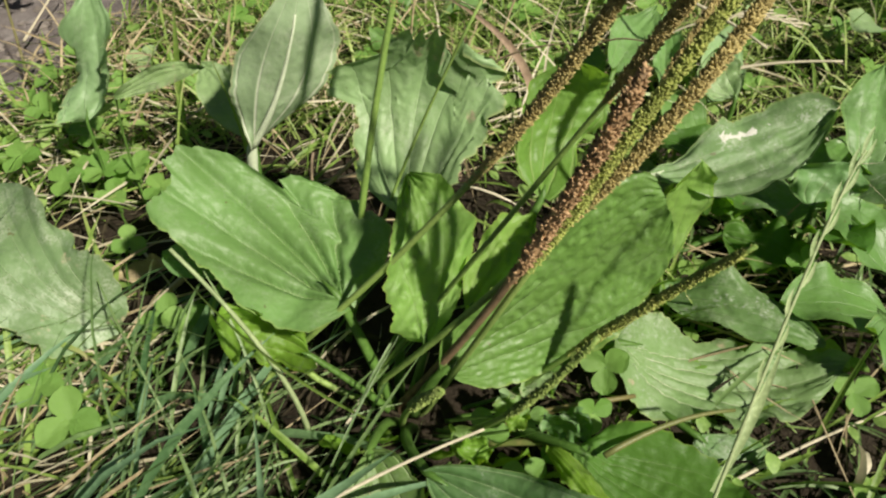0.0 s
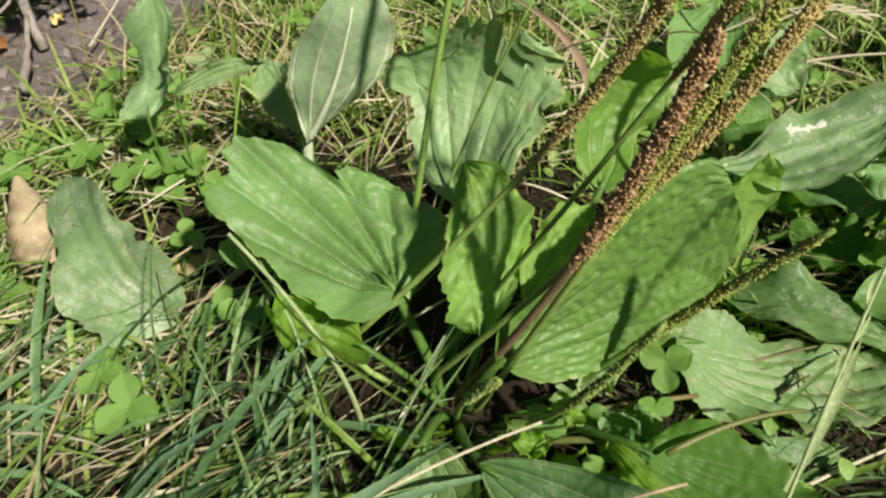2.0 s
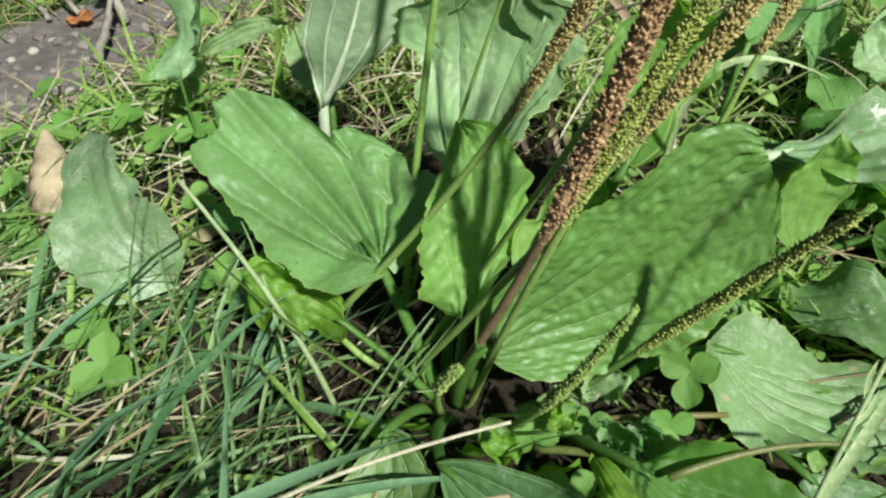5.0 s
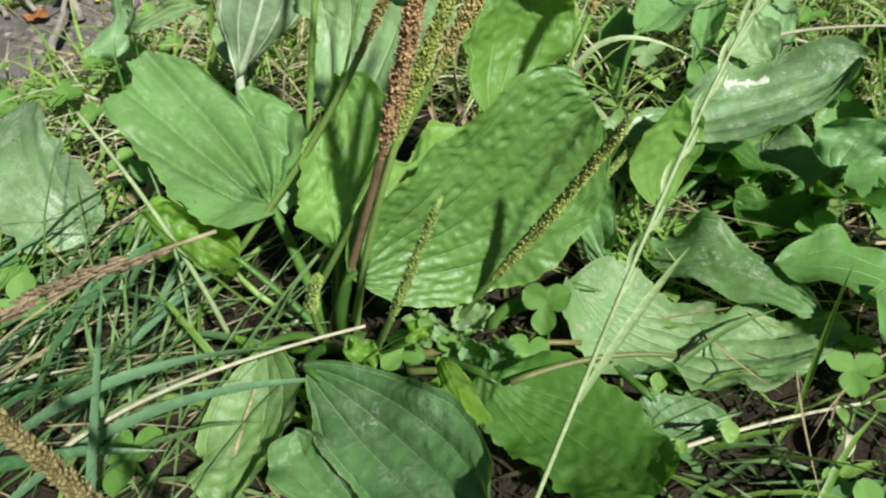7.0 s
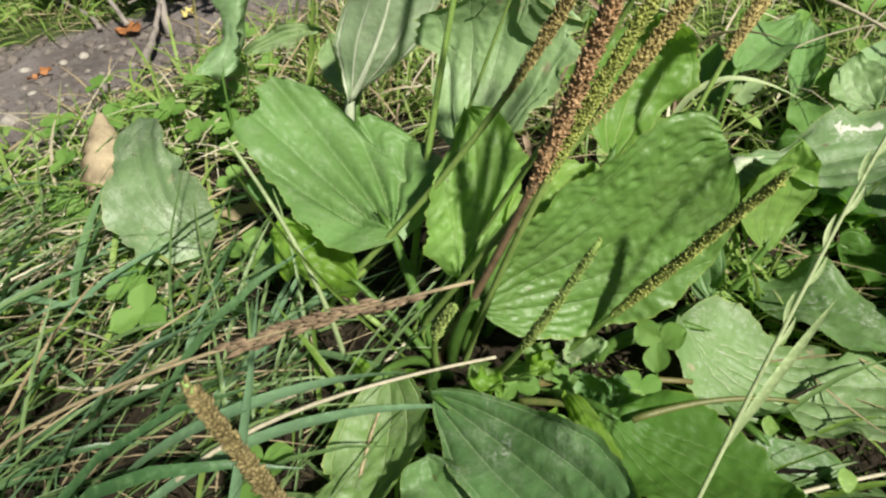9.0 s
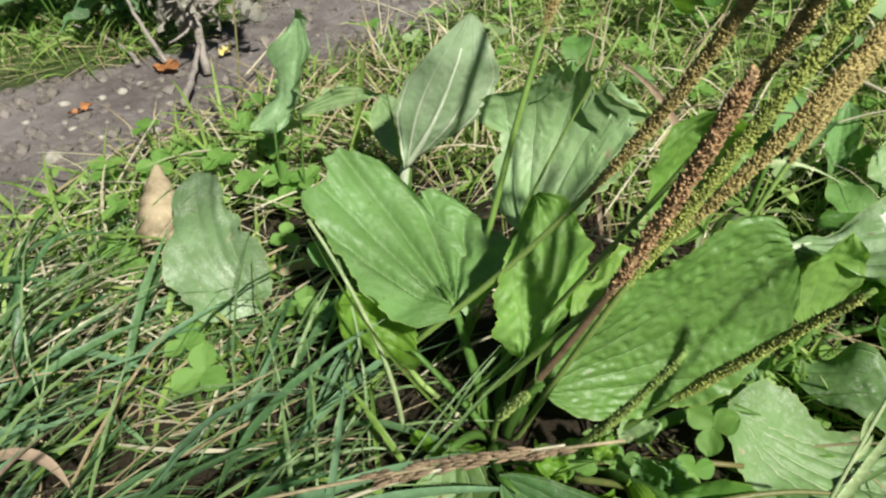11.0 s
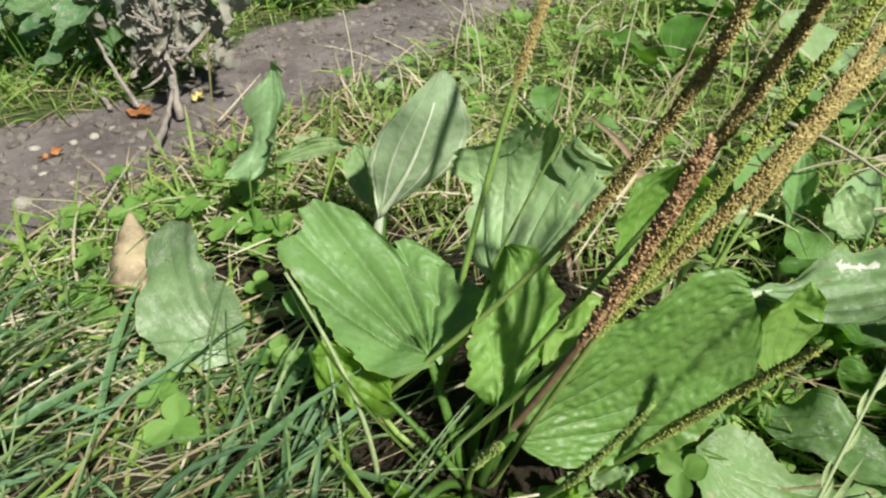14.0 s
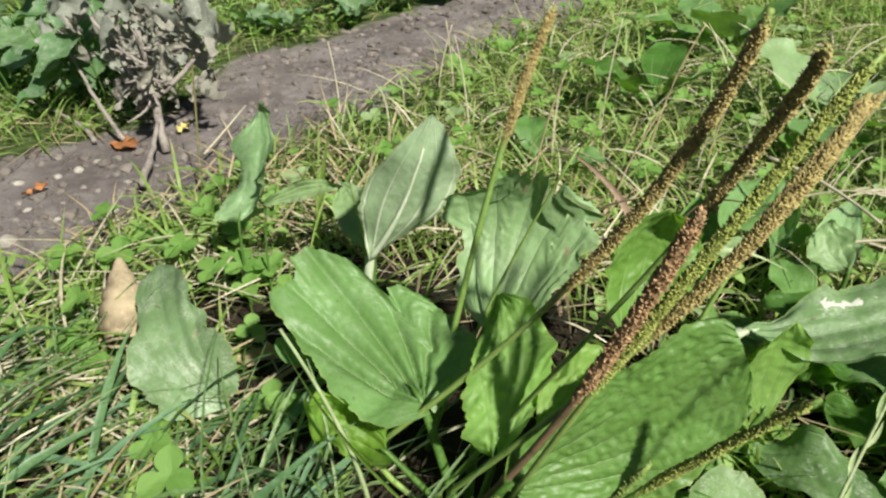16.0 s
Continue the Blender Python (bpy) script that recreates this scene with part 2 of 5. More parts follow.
GRASS_LIGHT = plain_plant("grass_yellow_green", (0.22, 0.31, 0.075), (0.40, 0.48, 0.17), (0.34, 0.5, 0.08), 0.4, 0.42, 50, True, (0.52, 0.46, 0.27))
GRASS_GREY = plain_plant("grass_grey_green", (0.13, 0.235, 0.125), (0.19, 0.31, 0.17), (0.2, 0.4, 0.12), 0.3, 0.45, 40, True)
GRASS_BLUE = plain_plant("grass_blue_green", (0.050, 0.115, 0.045), (0.16, 0.27, 0.12), (0.15, 0.38, 0.05), 0.3, 0.38, 40, True)
OLIVE = plain_plant("petiole_olive_brown", (0.125, 0.16, 0.045), (0.165, 0.135, 0.055), (0.2, 0.25, 0.05), 0.15, 0.45, 45, False)
STRAW = plain_plant("straw", (0.25, 0.195, 0.11), (0.47, 0.39, 0.24), (0.4, 0.3, 0.15), 0.2, 0.6, 60, True)
STRAW_PALE = plain_plant("straw_bleached", (0.40, 0.36, 0.24), (0.58, 0.53, 0.40), (0.5, 0.45, 0.3), 0.2, 0.5, 60, True)
RYE = plain_plant("rye_pale_green", (0.26, 0.36, 0.15), (0.40, 0.47, 0.25), (0.3, 0.45, 0.12), 0.25, 0.5, 60, False)
COVER = plain_plant("low_weed_leaves", (0.15, 0.275, 0.055), (0.33, 0.47, 0.15), (0.24, 0.5, 0.04), 0.38, 0.48, 70, True)
STRAW_PINK = plain_plant("dead_blade_pinkish", (0.36, 0.25, 0.18), (0.48, 0.36, 0.26), (0.4, 0.28, 0.18), 0.25, 0.6, 60, False)
CLOVER = plain_plant("clover_green", (0.135, 0.28, 0.055), (0.235, 0.40, 0.10), (0.24, 0.52, 0.04), 0.4, 0.45, 90, False)
CLOVER_PALE = plain_plant("clover_pale", (0.26, 0.38, 0.17), (0.34, 0.45, 0.22), (0.3, 0.5, 0.12), 0.35, 0.5, 90, False)
NETTLE = broad_leaf("hedge_leaf", (0.095, 0.195, 0.08), (0.22, 0.33, 0.15), dust=0.7, rib=0.3, scuff=0.4)
DEAD = plain_plant("withered_grey", (0.185, 0.18, 0.15), (0.32, 0.305, 0.255), (0.4, 0.35, 0.25), 0.12, 0.8, 60, True)
WILTED = plain_plant("wilted_grey_green", (0.20, 0.215, 0.175), (0.33, 0.345, 0.29), (0.35, 0.38, 0.25), 0.2, 0.75, 60, False)
TWIG = rough_matter("twig_grey", (0.25, 0.22, 0.195), (0.33, 0.295, 0.26), 90, 0.85, 0.001, False)
# litter darkened to near-black: its colour stands in for shade in the gaps
SHADE_LITTER = rough_matter("shade_dark_litter", (0.014, 0.012, 0.007), (0.052, 0.042, 0.024), 90, 0.9, 0.001)
ROLLED = rough_matter("dry_rolled_leaf", (0.30, 0.235, 0.145), (0.38, 0.31, 0.20), 60, 0.7, 0.0006, False)
ORANGE = plain_plant("orange_leaf", (0.36, 0.15, 0.055), (0.42, 0.19, 0.075), (0.4, 0.16, 0.05), 0.2, 0.6, 60, False)
YELLOW = plain_plant("yellow_leaf", (0.62, 0.52, 0.18), (0.68, 0.58, 0.24), (0.5, 0.4, 0.1), 0.2, 0.6, 60, False)
STONE = rough_matter("pale_stone", (0.30, 0.275, 0.24), (0.40, 0.37, 0.32), 70, 0.85, 0.001, False)
CLOD = rough_matter("soil_clod", (0.12, 0.102, 0.088), (0.25, 0.22, 0.195), 90, 0.95, 0.002)
SOIL = soil_material()


# ---- small builders ----
def mesh_of(name, verts, faces, mat, uvs=None, smooth=True):
    fans = None
    if uvs is not None and len(uvs[0]) == 3:
        uvs, fans = [c[:2] for c in uvs], [c[2] for c in uvs]
    me = bpy.data.meshes.new(name)
    me.from_pydata([tuple(v) for v in verts], [], faces)
    if uvs is not None:
        layer = me.uv_layers.new(name="UVMap")
        flat = np.array([uvs[i] for f in faces for i in f], dtype=np.float32).ravel()
        layer.data.foreach_set("uv", flat)
        if fans is not None:
            me.attributes.new("fan", "FLOAT", "POINT").data.foreach_set("value", fans)
    if smooth:
        me.polygons.foreach_set("use_smooth", [True] * len(me.polygons))
    me.materials.append(mat)
    me.update()
    return me


def part(name, me, parent, label=""):
    ob = new(name, me)
    ob.parent = parent
    if parent is not None:
        if parent.type == "EMPTY":
            ob.matrix_parent_inverse = Matrix.Translation(parent.location).inverted()
    return tagged(ob, label)


def thing(name, place, label, category, group=""):
    ob = new(name)
    ob.empty_display_size = 0.01
    ob.location = place
    return tagged(ob, label, category, group)


def bezier(a, b, c, n):
    return [a * (1 - t) ** 2 + b * 2 * t * (1 - t) + c * t * t for t in (i / (n - 1) for i in range(n))]


def through_points(a, m, s, b, n):
    """A smooth line from a over m (at the share s) to b."""
    out = []
    for i in range(n):
        t = i / (n - 1)
        out.append(a * ((t - s) * (t - 1) / s) + m * (t * (t - 1) / (s * (s - 1))) + b * (t * (t - s) / (1 - s)))
    return out


def tube(points, radii, sides=7, squash=1.0):
    """Vertices and faces of a round stalk along the points, closed at both ends."""
    verts, faces = [], []
    up = Vector((0.31, 0.17, 0.93))
    for i, p in enumerate(points):
        d = (points[min(i + 1, len(points) - 1)] - points[max(i - 1, 0)]).normalized()
        s = d.cross(up)
        s = s.normalized() if s.length > 1e-4 else Vector((1, 0, 0))
        w = s.cross(d)
        for k in range(sides):
            a = 2 * math.pi * k / sides
            verts.append(p + (s * math.cos(a) + w * math.sin(a) * squash) * radii[i])
    for i in range(len(points) - 1):
        for k in range(sides):
            j = (k + 1) % sides
            faces.append((i * sides + k, i * sides + j, (i + 1) * sides + j, (i + 1) * sides + k))
    faces.append(tuple(range(sides))[::-1])
    faces.append(tuple((len(points) - 1) * sides + k for k in range(sides)))
    return verts, faces


def join(pieces):
    verts, faces = [], []
    for v, f in pieces:
        n = len(verts)
        verts.extend(v)
        faces.extend(tuple(i + n for i in q) for q in f)
    return verts, faces


def span(y, knots):
    for (y0, x0), (y1, x1) in zip(knots, knots[1:]):
        if y <= y1:
            return x0 + (x1 - x0) * max(0, (y - y0)) / (y1 - y0)
    return knots[-1][1]


def blade_grid(base, tip, left, right, wide=0.5, foot=0.7, point=0.8, blunt=0.0, fold=0.004, wave=0.002, puff=0.0011, groove=0.00016,
               teeth=0.05, curl=0.0, bites=(), seed=0, nu=40, nv=26, outline=None, cut=None, ears=0.0, dense=1.0):
    """A broad leaf laid through its base, tip and two edge points: outline, folded midrib, wavy rim, ribs and bulges."""
    b, t, l, r = (Vector(v) for v in (base, tip, left, right))
    c = (l + r) / 2
    normal = (r - l).cross(t - b).normalized()
    size = (t - b).length
    verts, uvs, faces = [], [], []
    for i in range(nu + 1):
        u = i / nu if outline is None else (i / nu) ** 1.35
        wl = wr = None
        if outline is not None:
            wl, wr = span(u, [(o[0], o[1]) for o in outline]), span(u, [(o[0], o[2]) for o in outline])
        mid = b * ((u - wide) * (u - 1) / wide) + c * (u * (u - 1) / (wide * (wide - 1))) + t * (u * (u - wide) / (1 - wide))
        w = math.sin(math.pi / 2 * u / wide) ** foot if u < wide else blunt + (1 - blunt) * max(0, math.cos(math.pi / 2 * (u - wide) / (1 - wide))) ** point
        w = max(w, 0.015)
        for j in range(nv + 1):
            v = 2 * j / nv - 1
            if outline is not None:
                w = max(0.015, wr if v > 0 else wl)
            a = abs(v)
            sgn = 1 if v > 0 else -1
            rim = 1 + teeth * noise.noise((u * 9, sgn * 3.1 + seed * 1.7, seed * 0.37)) + 0.5 * teeth * noise.noise((u * 31, sgn * 2.3, seed * 0.91)) + 0.25 * teeth * noise.noise((u * 67, sgn * 1.3, seed * 0.53))
            for s, u0, du, deep in bites:
                if s == sgn:
                    rim *= 1 - deep * math.exp(-(((u - u0) / du) ** 2))
            side = ((r if v > 0 else l) - c) * (a * w * (1 + (rim - 1) * a ** 4))
            # a torn end is ragged
            ragged = (t - c) * (blunt * 0.14 * noise.noise((v * 5, seed, 2.0)) * u ** 6)
            if ears:
                ragged -= (t - b) * (ears * a ** 1.5 * (1 - u) ** 5)
            if cut is not None:
                # the end is torn off along an uneven line
                end = span(v, cut) + 0.012 * noise.noise((v * 14, seed, 5.0)) + 0.008 * noise.noise((v * 37, seed, 6.0))
                here = u * end
                ragged += b * ((here - wide) * (here - 1) / wide) + c * (here * (here - 1) / (wide * (wide - 1))) + t * (here * (here - wide) / (1 - wide)) - mid
            lift = -fold * (1 - a ** 1.6) * min(1, w * 1.3) * (min(1, u * 6) * (1 - u ** 5) if outline is not None else 1)
            lift += wave * a * a * (noise.noise((u * 4.3 + seed, sgn * 4.0, seed * 0.5)) * 1.6 + math.sin(u * 15 + seed + sgn) * 0.5)
            lift += curl * size * a ** 3 * w
            fan = v if outline is None else sgn * min(1.11, a * w / (0.03 + 1.15 * u ** 0.75))
            m = abs((abs(fan) * 2.25 + 0.5) % 1.0 - 0.5)
            lift += groove * ((1 - math.cos(2 * math.pi * m)) - 1.5 * math.exp(-((m / 0.10) ** 2))) * (1 - 0.55 * u) * min(1, w * 1.5)
            bulge = noise.noise((u * size * 190 * dense + seed * 5, v * (r - l).length * 100 * dense, seed))
            lift += puff * (0.3 + 0.8 * u) * (0.45 - 1.6 * abs(bulge)) * min(1, 3 * m + 0.25) + 0.25 * puff * noise.noise((u * size * 420, v * (r - l).length * 210, seed + 7.0))
            verts.append(mid + side + ragged + normal * lift)
            uvs.append(((v + 1) / 2, u, fan))
    k = nv + 1
    for i in range(nu):
        for j in range(nv):
            faces.append((i * k + j, i * k + j + 1, (i + 1) * k + j + 1, (i + 1) * k + j))
    return verts, faces, uvs


def plantain_leaf(plant, mat, base, tip, left, right, root=None, label="", stem=0.0021, stem_mat=None, sag=0.25, midrib=0.0, **shape):
    """A leaf of a plantain plant with the petiole that carries it."""
    v, f, uv = blade_grid(base, tip, left, right, **shape)
    leaf = part("leaf", mesh_of("leaf", v, f, mat, uv), plant, label)
    if root is not None:
        a, b = Vector(root), Vector(base)
        into = b + (Vector(tip) - b) * 0.10
        bend = (a + b) / 2 + (b - (Vector(left) + Vector(right)) / 2) * sag
        pts = bezier(a, bend, b, 9) + [into]
        rad = [stem * (1.05 - 0.35 * i / 8) for i in range(9)] + [stem * 0.1]
        pv, pf = tube(pts, rad, 8, 0.8)
        part("petiole", mesh_of("petiole", pv, pf, stem_mat or PETIOLE), leaf)
    if midrib:
        # the thick rib stands out of the blade's underside
        row = shape.get("nv", 26)
        line = [v[i * (row + 1) + row // 2] for i in range(0, shape.get("nu", 40) - 5, 3)]
        mv, mf = tube(line, [midrib * (1 - 0.8 * i / (len(line) - 1)) for i in range(len(line))], 8, 0.8)
        part("midrib", mesh_of("midrib", mv, mf, stem_mat or PETIOLE), leaf, "thick whitish midrib")
    return leaf


CAPSULE = [(0, 0, -1.0), (0.8, 0, -0.35), (0.25, 0.76, -0.35), (-0.65, 0.47, -0.35), (-0.65, -0.47, -0.35), (0.25, -0.76, -0.35),
           (0.62, 0.3, 0.45), (-0.24, 0.65, 0.45), (-0.69, 0.0, 0.45), (-0.24, -0.65, 0.45), (0.62, -0.3, 0.45), (0, 0, 1.15)]
CAPSULE_FACES = [(0, 2, 1), (0, 3, 2), (0, 4, 3), (0, 5, 4), (0, 1, 5), (1, 2, 6), (2, 3, 7), (3, 4, 8), (4, 5, 9), (5, 1, 10),
                 (6, 2, 7), (7, 3, 8), (8, 4, 9), (9, 5, 10), (10, 1, 6), (6, 7, 11), (7, 8, 11), (8, 9, 11), (9, 10, 11), (10, 6, 11)]


def flower_spike(plant, points, seeds_from, radius, stalk_mat, seed_mat, label, seed=1, stalk=0.0011, big=0.00105, gap=0.00125, taper=0.75, sparse=0.0):
    """A plantain's flower stalk through the points, its seed capsules packed round it from a share of its length on."""
    rng = random.Random(seed)
    a, m, b = (Vector(p) for p in points)
    line = through_points(a, m, 0.5, b, 60)
    foot = []
    if a.z > 0.012:
        # the stalk bends out of the crown
        low = Vector(CROWN).lerp(a, 0.25)
        low.z = 0.002
        foot = bezier(low, a - (line[1] - a).normalized() * a.z * 0.6, a, 6)[:-1]
    spine = foot + line[::3] + [line[-1]]
    pv, pf = tube(spine, [stalk * (1.25 - 0.6 * i / (len(spine) - 1)) for i in range(len(spine))], 8)
    stem = part("flower_stalk", mesh_of("flower_stalk", pv, pf, stalk_mat), plant, label)
    verts, faces = [], []
    length = sum((line[i + 1] - line[i]).length for i in range(59))
    start = seeds_from * length
    pos, turn = start, 0.0
    core, girth = [], []
    caps = np.array(CAPSULE)
    while pos < length:
        k = min(58.999, pos / length * 59)
        i = int(k)
        p = line[i].lerp(line[i + 1], k - i)
        d = (line[i + 1] - line[i]).normalized()
        s = d.cross(Vector((0, 0.3, 1))).normalized()
        w = s.cross(d)
        f = (pos - start) / (length - start)
        thick = radius * min(1, 0.45 + 3.0 * f) * (1 - (1 - taper) * f) * (1.0 if f < 0.93 else max(0.35, (1 - f) / 0.07))
        core.append(p)
        girth.append(thick * 0.68)
        ring = max(6, int(round(2 * math.pi * thick / (big * 1.6))))
        for q in range(ring):
            if rng.random() < sparse * (1 - f):
                continue
            a0 = turn + 2 * math.pi * (q + rng.uniform(-0.4, 0.4)) / ring
            out = s * math.cos(a0) + w * math.sin(a0)
            bract = rng.random() < 0.14
            axis = (d * rng.uniform(0.25, 1.0) + out * rng.uniform(0.35, 0.8) + d.cross(out) * rng.uniform(-0.35, 0.35)).normalized()
            e1 = axis.cross(out + d * 0.01).normalized()
            e2 = axis.cross(e1)
            sz = big * rng.uniform(0.65, 1.3)
            long, slim = (2.3, 0.38) if bract else (1.3, 0.8)
            o = p + out * thick * rng.uniform(0.5, 0.92) + d * gap * rng.uniform(-0.6, 0.6)
            n = len(verts)
            for cx, cy, cz in CAPSULE:
                verts.append(o + e1 * (cx * sz * slim) + e2 * (cy * sz * slim) + axis * (cz * sz * long))
            faces.extend((x + n, y + n, z + n) for x, y, z in CAPSULE_FACES)
        pos += gap * rng.uniform(0.85, 1.15)
        turn += 0.7
    if sparse < 0.3:
        cv, cf = tube(core, girth, 7)
        n = len(verts)
        verts.extend(cv)
        faces.extend(tuple(i + n for i in q) for q in cf)
    part("seed_head", mesh_of("seed_head", verts, faces, seed_mat), stem)
    return stem


def ribbon(points, width, up=Vector((0, 0, 1)), crease=0.3, twist=0.0, tip=0.12, foot=0.6):
    """A grass blade: three lines of vertices, creased along the middle, narrowing to the tip."""
    verts, faces, uvs = [], [], []
    n = len(points)
    for i, p in enumerate(points):
        u = i / (n - 1)
        d = (points[min(i + 1, n - 1)] - points[max(i - 1, 0)]).normalized()
        s = d.cross(up)
        s = s.normalized() if s.length > 1e-3 else Vector((1, 0, 0))
        w = s.cross(d)
        a = twist * u
        s2 = s * math.cos(a) + w * math.sin(a)
        w2 = w * math.cos(a) - s * math.sin(a)
        h = width / 2 * min(1.0, foot + (1 - foot) * 3 * u) * (1.0 if u < 0.5 else max(tip * 0.3, 1 - ((u - 0.5) / 0.5) ** 1.8))
        verts += [p - s2 * h + w2 * h * crease, p, p + s2 * h + w2 * h * crease]
        uvs += [(0, u), (0.5, u), (1, u)]
        if i:
            k = 3 * i
            faces += [(k - 3, k - 2, k + 1, k), (k - 2, k - 1, k + 2, k + 1)]
    return verts, faces, uvs


def gather(ribbons):
    verts, faces, uvs = [], [], []
    for v, f, t in ribbons:
        n = len(verts)
        verts.extend(v), uvs.extend(t)
        faces.extend(tuple(i + n for i in q) for q in f)
    return verts, faces, uvs


# ---- the lie of the land ----
def smooth(a, b, x):
    t = min(1, max(0, (x - a) / (b - a)))
    return t * t * (3 - 2 * t)


def height(x, y):
    """The ground: nearly level, a little lower under the flat leaves and on the bare strip."""
    h = 0.002 - 0.018 * smooth(-0.02, 0.18, x) * smooth(0.6, 0.3, y) - 0.007 * smooth(-0.22, -0.36, x)
    if abs(x) < 2 and abs(y) < 2.5:
        h += 0.006 * noise.noise((x * 9, y * 9, 0.3)) + 0.0025 * noise.noise((x * 34, y * 34, 1.3))
    return h


NEAR_EDGE = [(0.282, -0.320), (0.378, -0.292), (0.432, -0.261), (0.516, -0.240), (0.616, -0.204), (0.708, -0.173), (0.855, -0.112), (1.03, -0.02), (1.45, 0.14)]
FAR_EDGE = [(0.333, -0.641), (0.457, -0.501), (0.510, -0.451), (0.550, -0.424), (0.618, -0.417), (0.769, -0.444), (0.859, -0.364), (0.968, -0.308), (1.05, -0.265), (1.45, -0.06)]


def bare(x, y):
    """How bare the soil is: 1 on the trodden strip, 0 in the sward."""
    wob = 0.022 * noise.noise((x * 22, y * 22, 5.0))
    return smooth(0.012, -0.02, x - span(y, NEAR_EDGE) + wob) * smooth(-0.015, 0.02, x - span(y, FAR_EDGE) + wob)


def ground_sheet():
    def ticks(lo, hi, fine, far):
        out, step, v = [lo + fine * i for i in range(int((hi - lo) / fine) + 1)], fine, hi
        while v < far:
            step *= 1.5
            v += step
            out.append(v)
        step, v = fine, lo
        while v > -far:
            step *= 1.5
            v -= step
            out.insert(0, v)
        return out

    xs, ys = ticks(-0.75, 0.6, 0.0085, 400), ticks(-0.1, 1.25, 0.0085, 400)
    verts = [(x, y, height(x, y) + (0.003 * noise.noise((x * 90, y * 90, 2)) if bare(x, y) > 0.2 and abs(x) < 1 and abs(y) < 1.5 else 0)) for y in ys for x in xs]
    k = len(xs)
    faces = [(j * k + i, j * k + i + 1, (j + 1) * k + i + 1, (j + 1) * k + i) for j in range(len(ys) - 1) for i in range(k - 1)]
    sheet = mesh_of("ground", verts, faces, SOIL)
    # where this is low the soil colour carries the shade between the plants
    sheet.attributes.new("bareness", "FLOAT", "POINT").data.foreach_set("value", [bare(x, y) for x, y, z in verts])
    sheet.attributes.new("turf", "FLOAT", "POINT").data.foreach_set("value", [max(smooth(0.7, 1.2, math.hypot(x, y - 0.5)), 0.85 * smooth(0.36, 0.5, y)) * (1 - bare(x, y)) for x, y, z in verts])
    tagged(new("ground", sheet), "dry grey-brown soil sheet, coloured near-black for shade under the sward", "ground", kind="structure")


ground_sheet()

# ---- the plantain in the middle ----
CROWN = (-0.0129, 0.1885, 0.0046)
main = thing("plantain_plant", CROWN, "broadleaf plantain with torn green leaves and tall seed spikes", "plant")
plantain_leaf(main, GREEN, (-0.0335, 0.2010, 0.0560), (-0.0934, 0.2401, 0.0934), (-0.0729, 0.1958, 0.0637), (-0.0374, 0.2429, 0.0744), root=(-0.0166, 0.1883, 0.0068), label="broad green leaf with a torn, notched end", wide=0.45,
              outline=((0, 0.04, 0.04), (0.02, 0.30, 0.36), (0.06, 0.60, 0.78), (0.17, 0.80, 1.0), (0.26, 0.88, 1.03), (0.38, 0.97, 1.02), (0.63, 0.96, 0.97), (0.84, 0.93, 0.9), (1, 0.9, 0.85)),
              cut=((-1, 0.85), (-0.9, 0.90), (-0.7, 0.90), (-0.45, 0.90), (-0.36, 0.93), (-0.30, 0.985), (-0.15, 0.975), (0, 1.0), (0.2, 0.93), (0.38, 0.84), (0.44, 0.74), (0.49, 0.60), (0.54, 0.58), (0.58, 0.64), (0.70, 0.62), (0.82, 0.59), (1.0, 0.47)), ears=0.09,
              fold=0.006, wave=0.0025, puff=0.0006, groove=0.0014, teeth=0.07, seed=3, stem=0.0026, sag=0.1, nu=64, nv=72)
plantain_leaf(main, BUMPY, (0.0040, 0.1750, 0.0468), (0.0768, 0.2095, 0.0905), (0.0325, 0.1935, 0.0850), (0.0550, 0.1968, 0.0300), root=(-0.0088, 0.1844, 0.0068), label="large bulging deep green leaf", wide=0.5, outline=((0, 0.04, 0.04), (0.03, 0.26, 0.26), (0.09, 0.55, 0.55), (0.3, 0.86, 0.88), (0.5, 1, 1), (0.7, 1.0, 1.02), (0.84, 0.93, 0.96), (0.93, 0.76, 0.82), (0.98, 0.55, 0.6), (1, 0.38, 0.42)),
              fold=0.005, wave=0.0025, puff=0.0019, dense=1.35, groove=0.0002, teeth=0.07, seed=11, stem=0.0026, sag=0.1, nu=100, nv=64)
plantain_leaf(main, PALE, (-0.0108, 0.2255, 0.0716), (0.0016, 0.2560, 0.1270), (-0.0390, 0.2632, 0.0955), (0.0242, 0.2540, 0.0985), root=(-0.0148, 0.1924, 0.0065), label="pale dusty leaf with a torn end and a bite", wide=0.5,
              outline=((0, 0.04, 0.04), (0.05, 0.34, 0.34), (0.14, 0.62, 0.62), (0.42, 0.70, 0.96), (0.50, 0.74, 1.02), (0.54, 1.0, 1.02), (0.62, 1.06, 1.0), (0.73, 1.02, 0.92), (0.77, 0.80, 0.95), (0.84, 0.52, 0.86), (0.90, 0.48, 0.60), (1, 0.42, 0.42)),
              cut=((-1, 0.99), (-0.72, 1.04), (-0.5, 0.94), (-0.34, 1.05), (-0.16, 0.93), (0.02, 1.05), (0.16, 0.97), (0.3, 1.0), (0.42, 0.88), (0.47, 0.70), (0.56, 0.68), (0.62, 0.84), (0.74, 0.80), (0.84, 0.95), (1, 0.84)),
              fold=0.004, wave=0.002, puff=0.0010, groove=0.0003, teeth=0.24, seed=23, stem=0.0022, nu=64, nv=64)
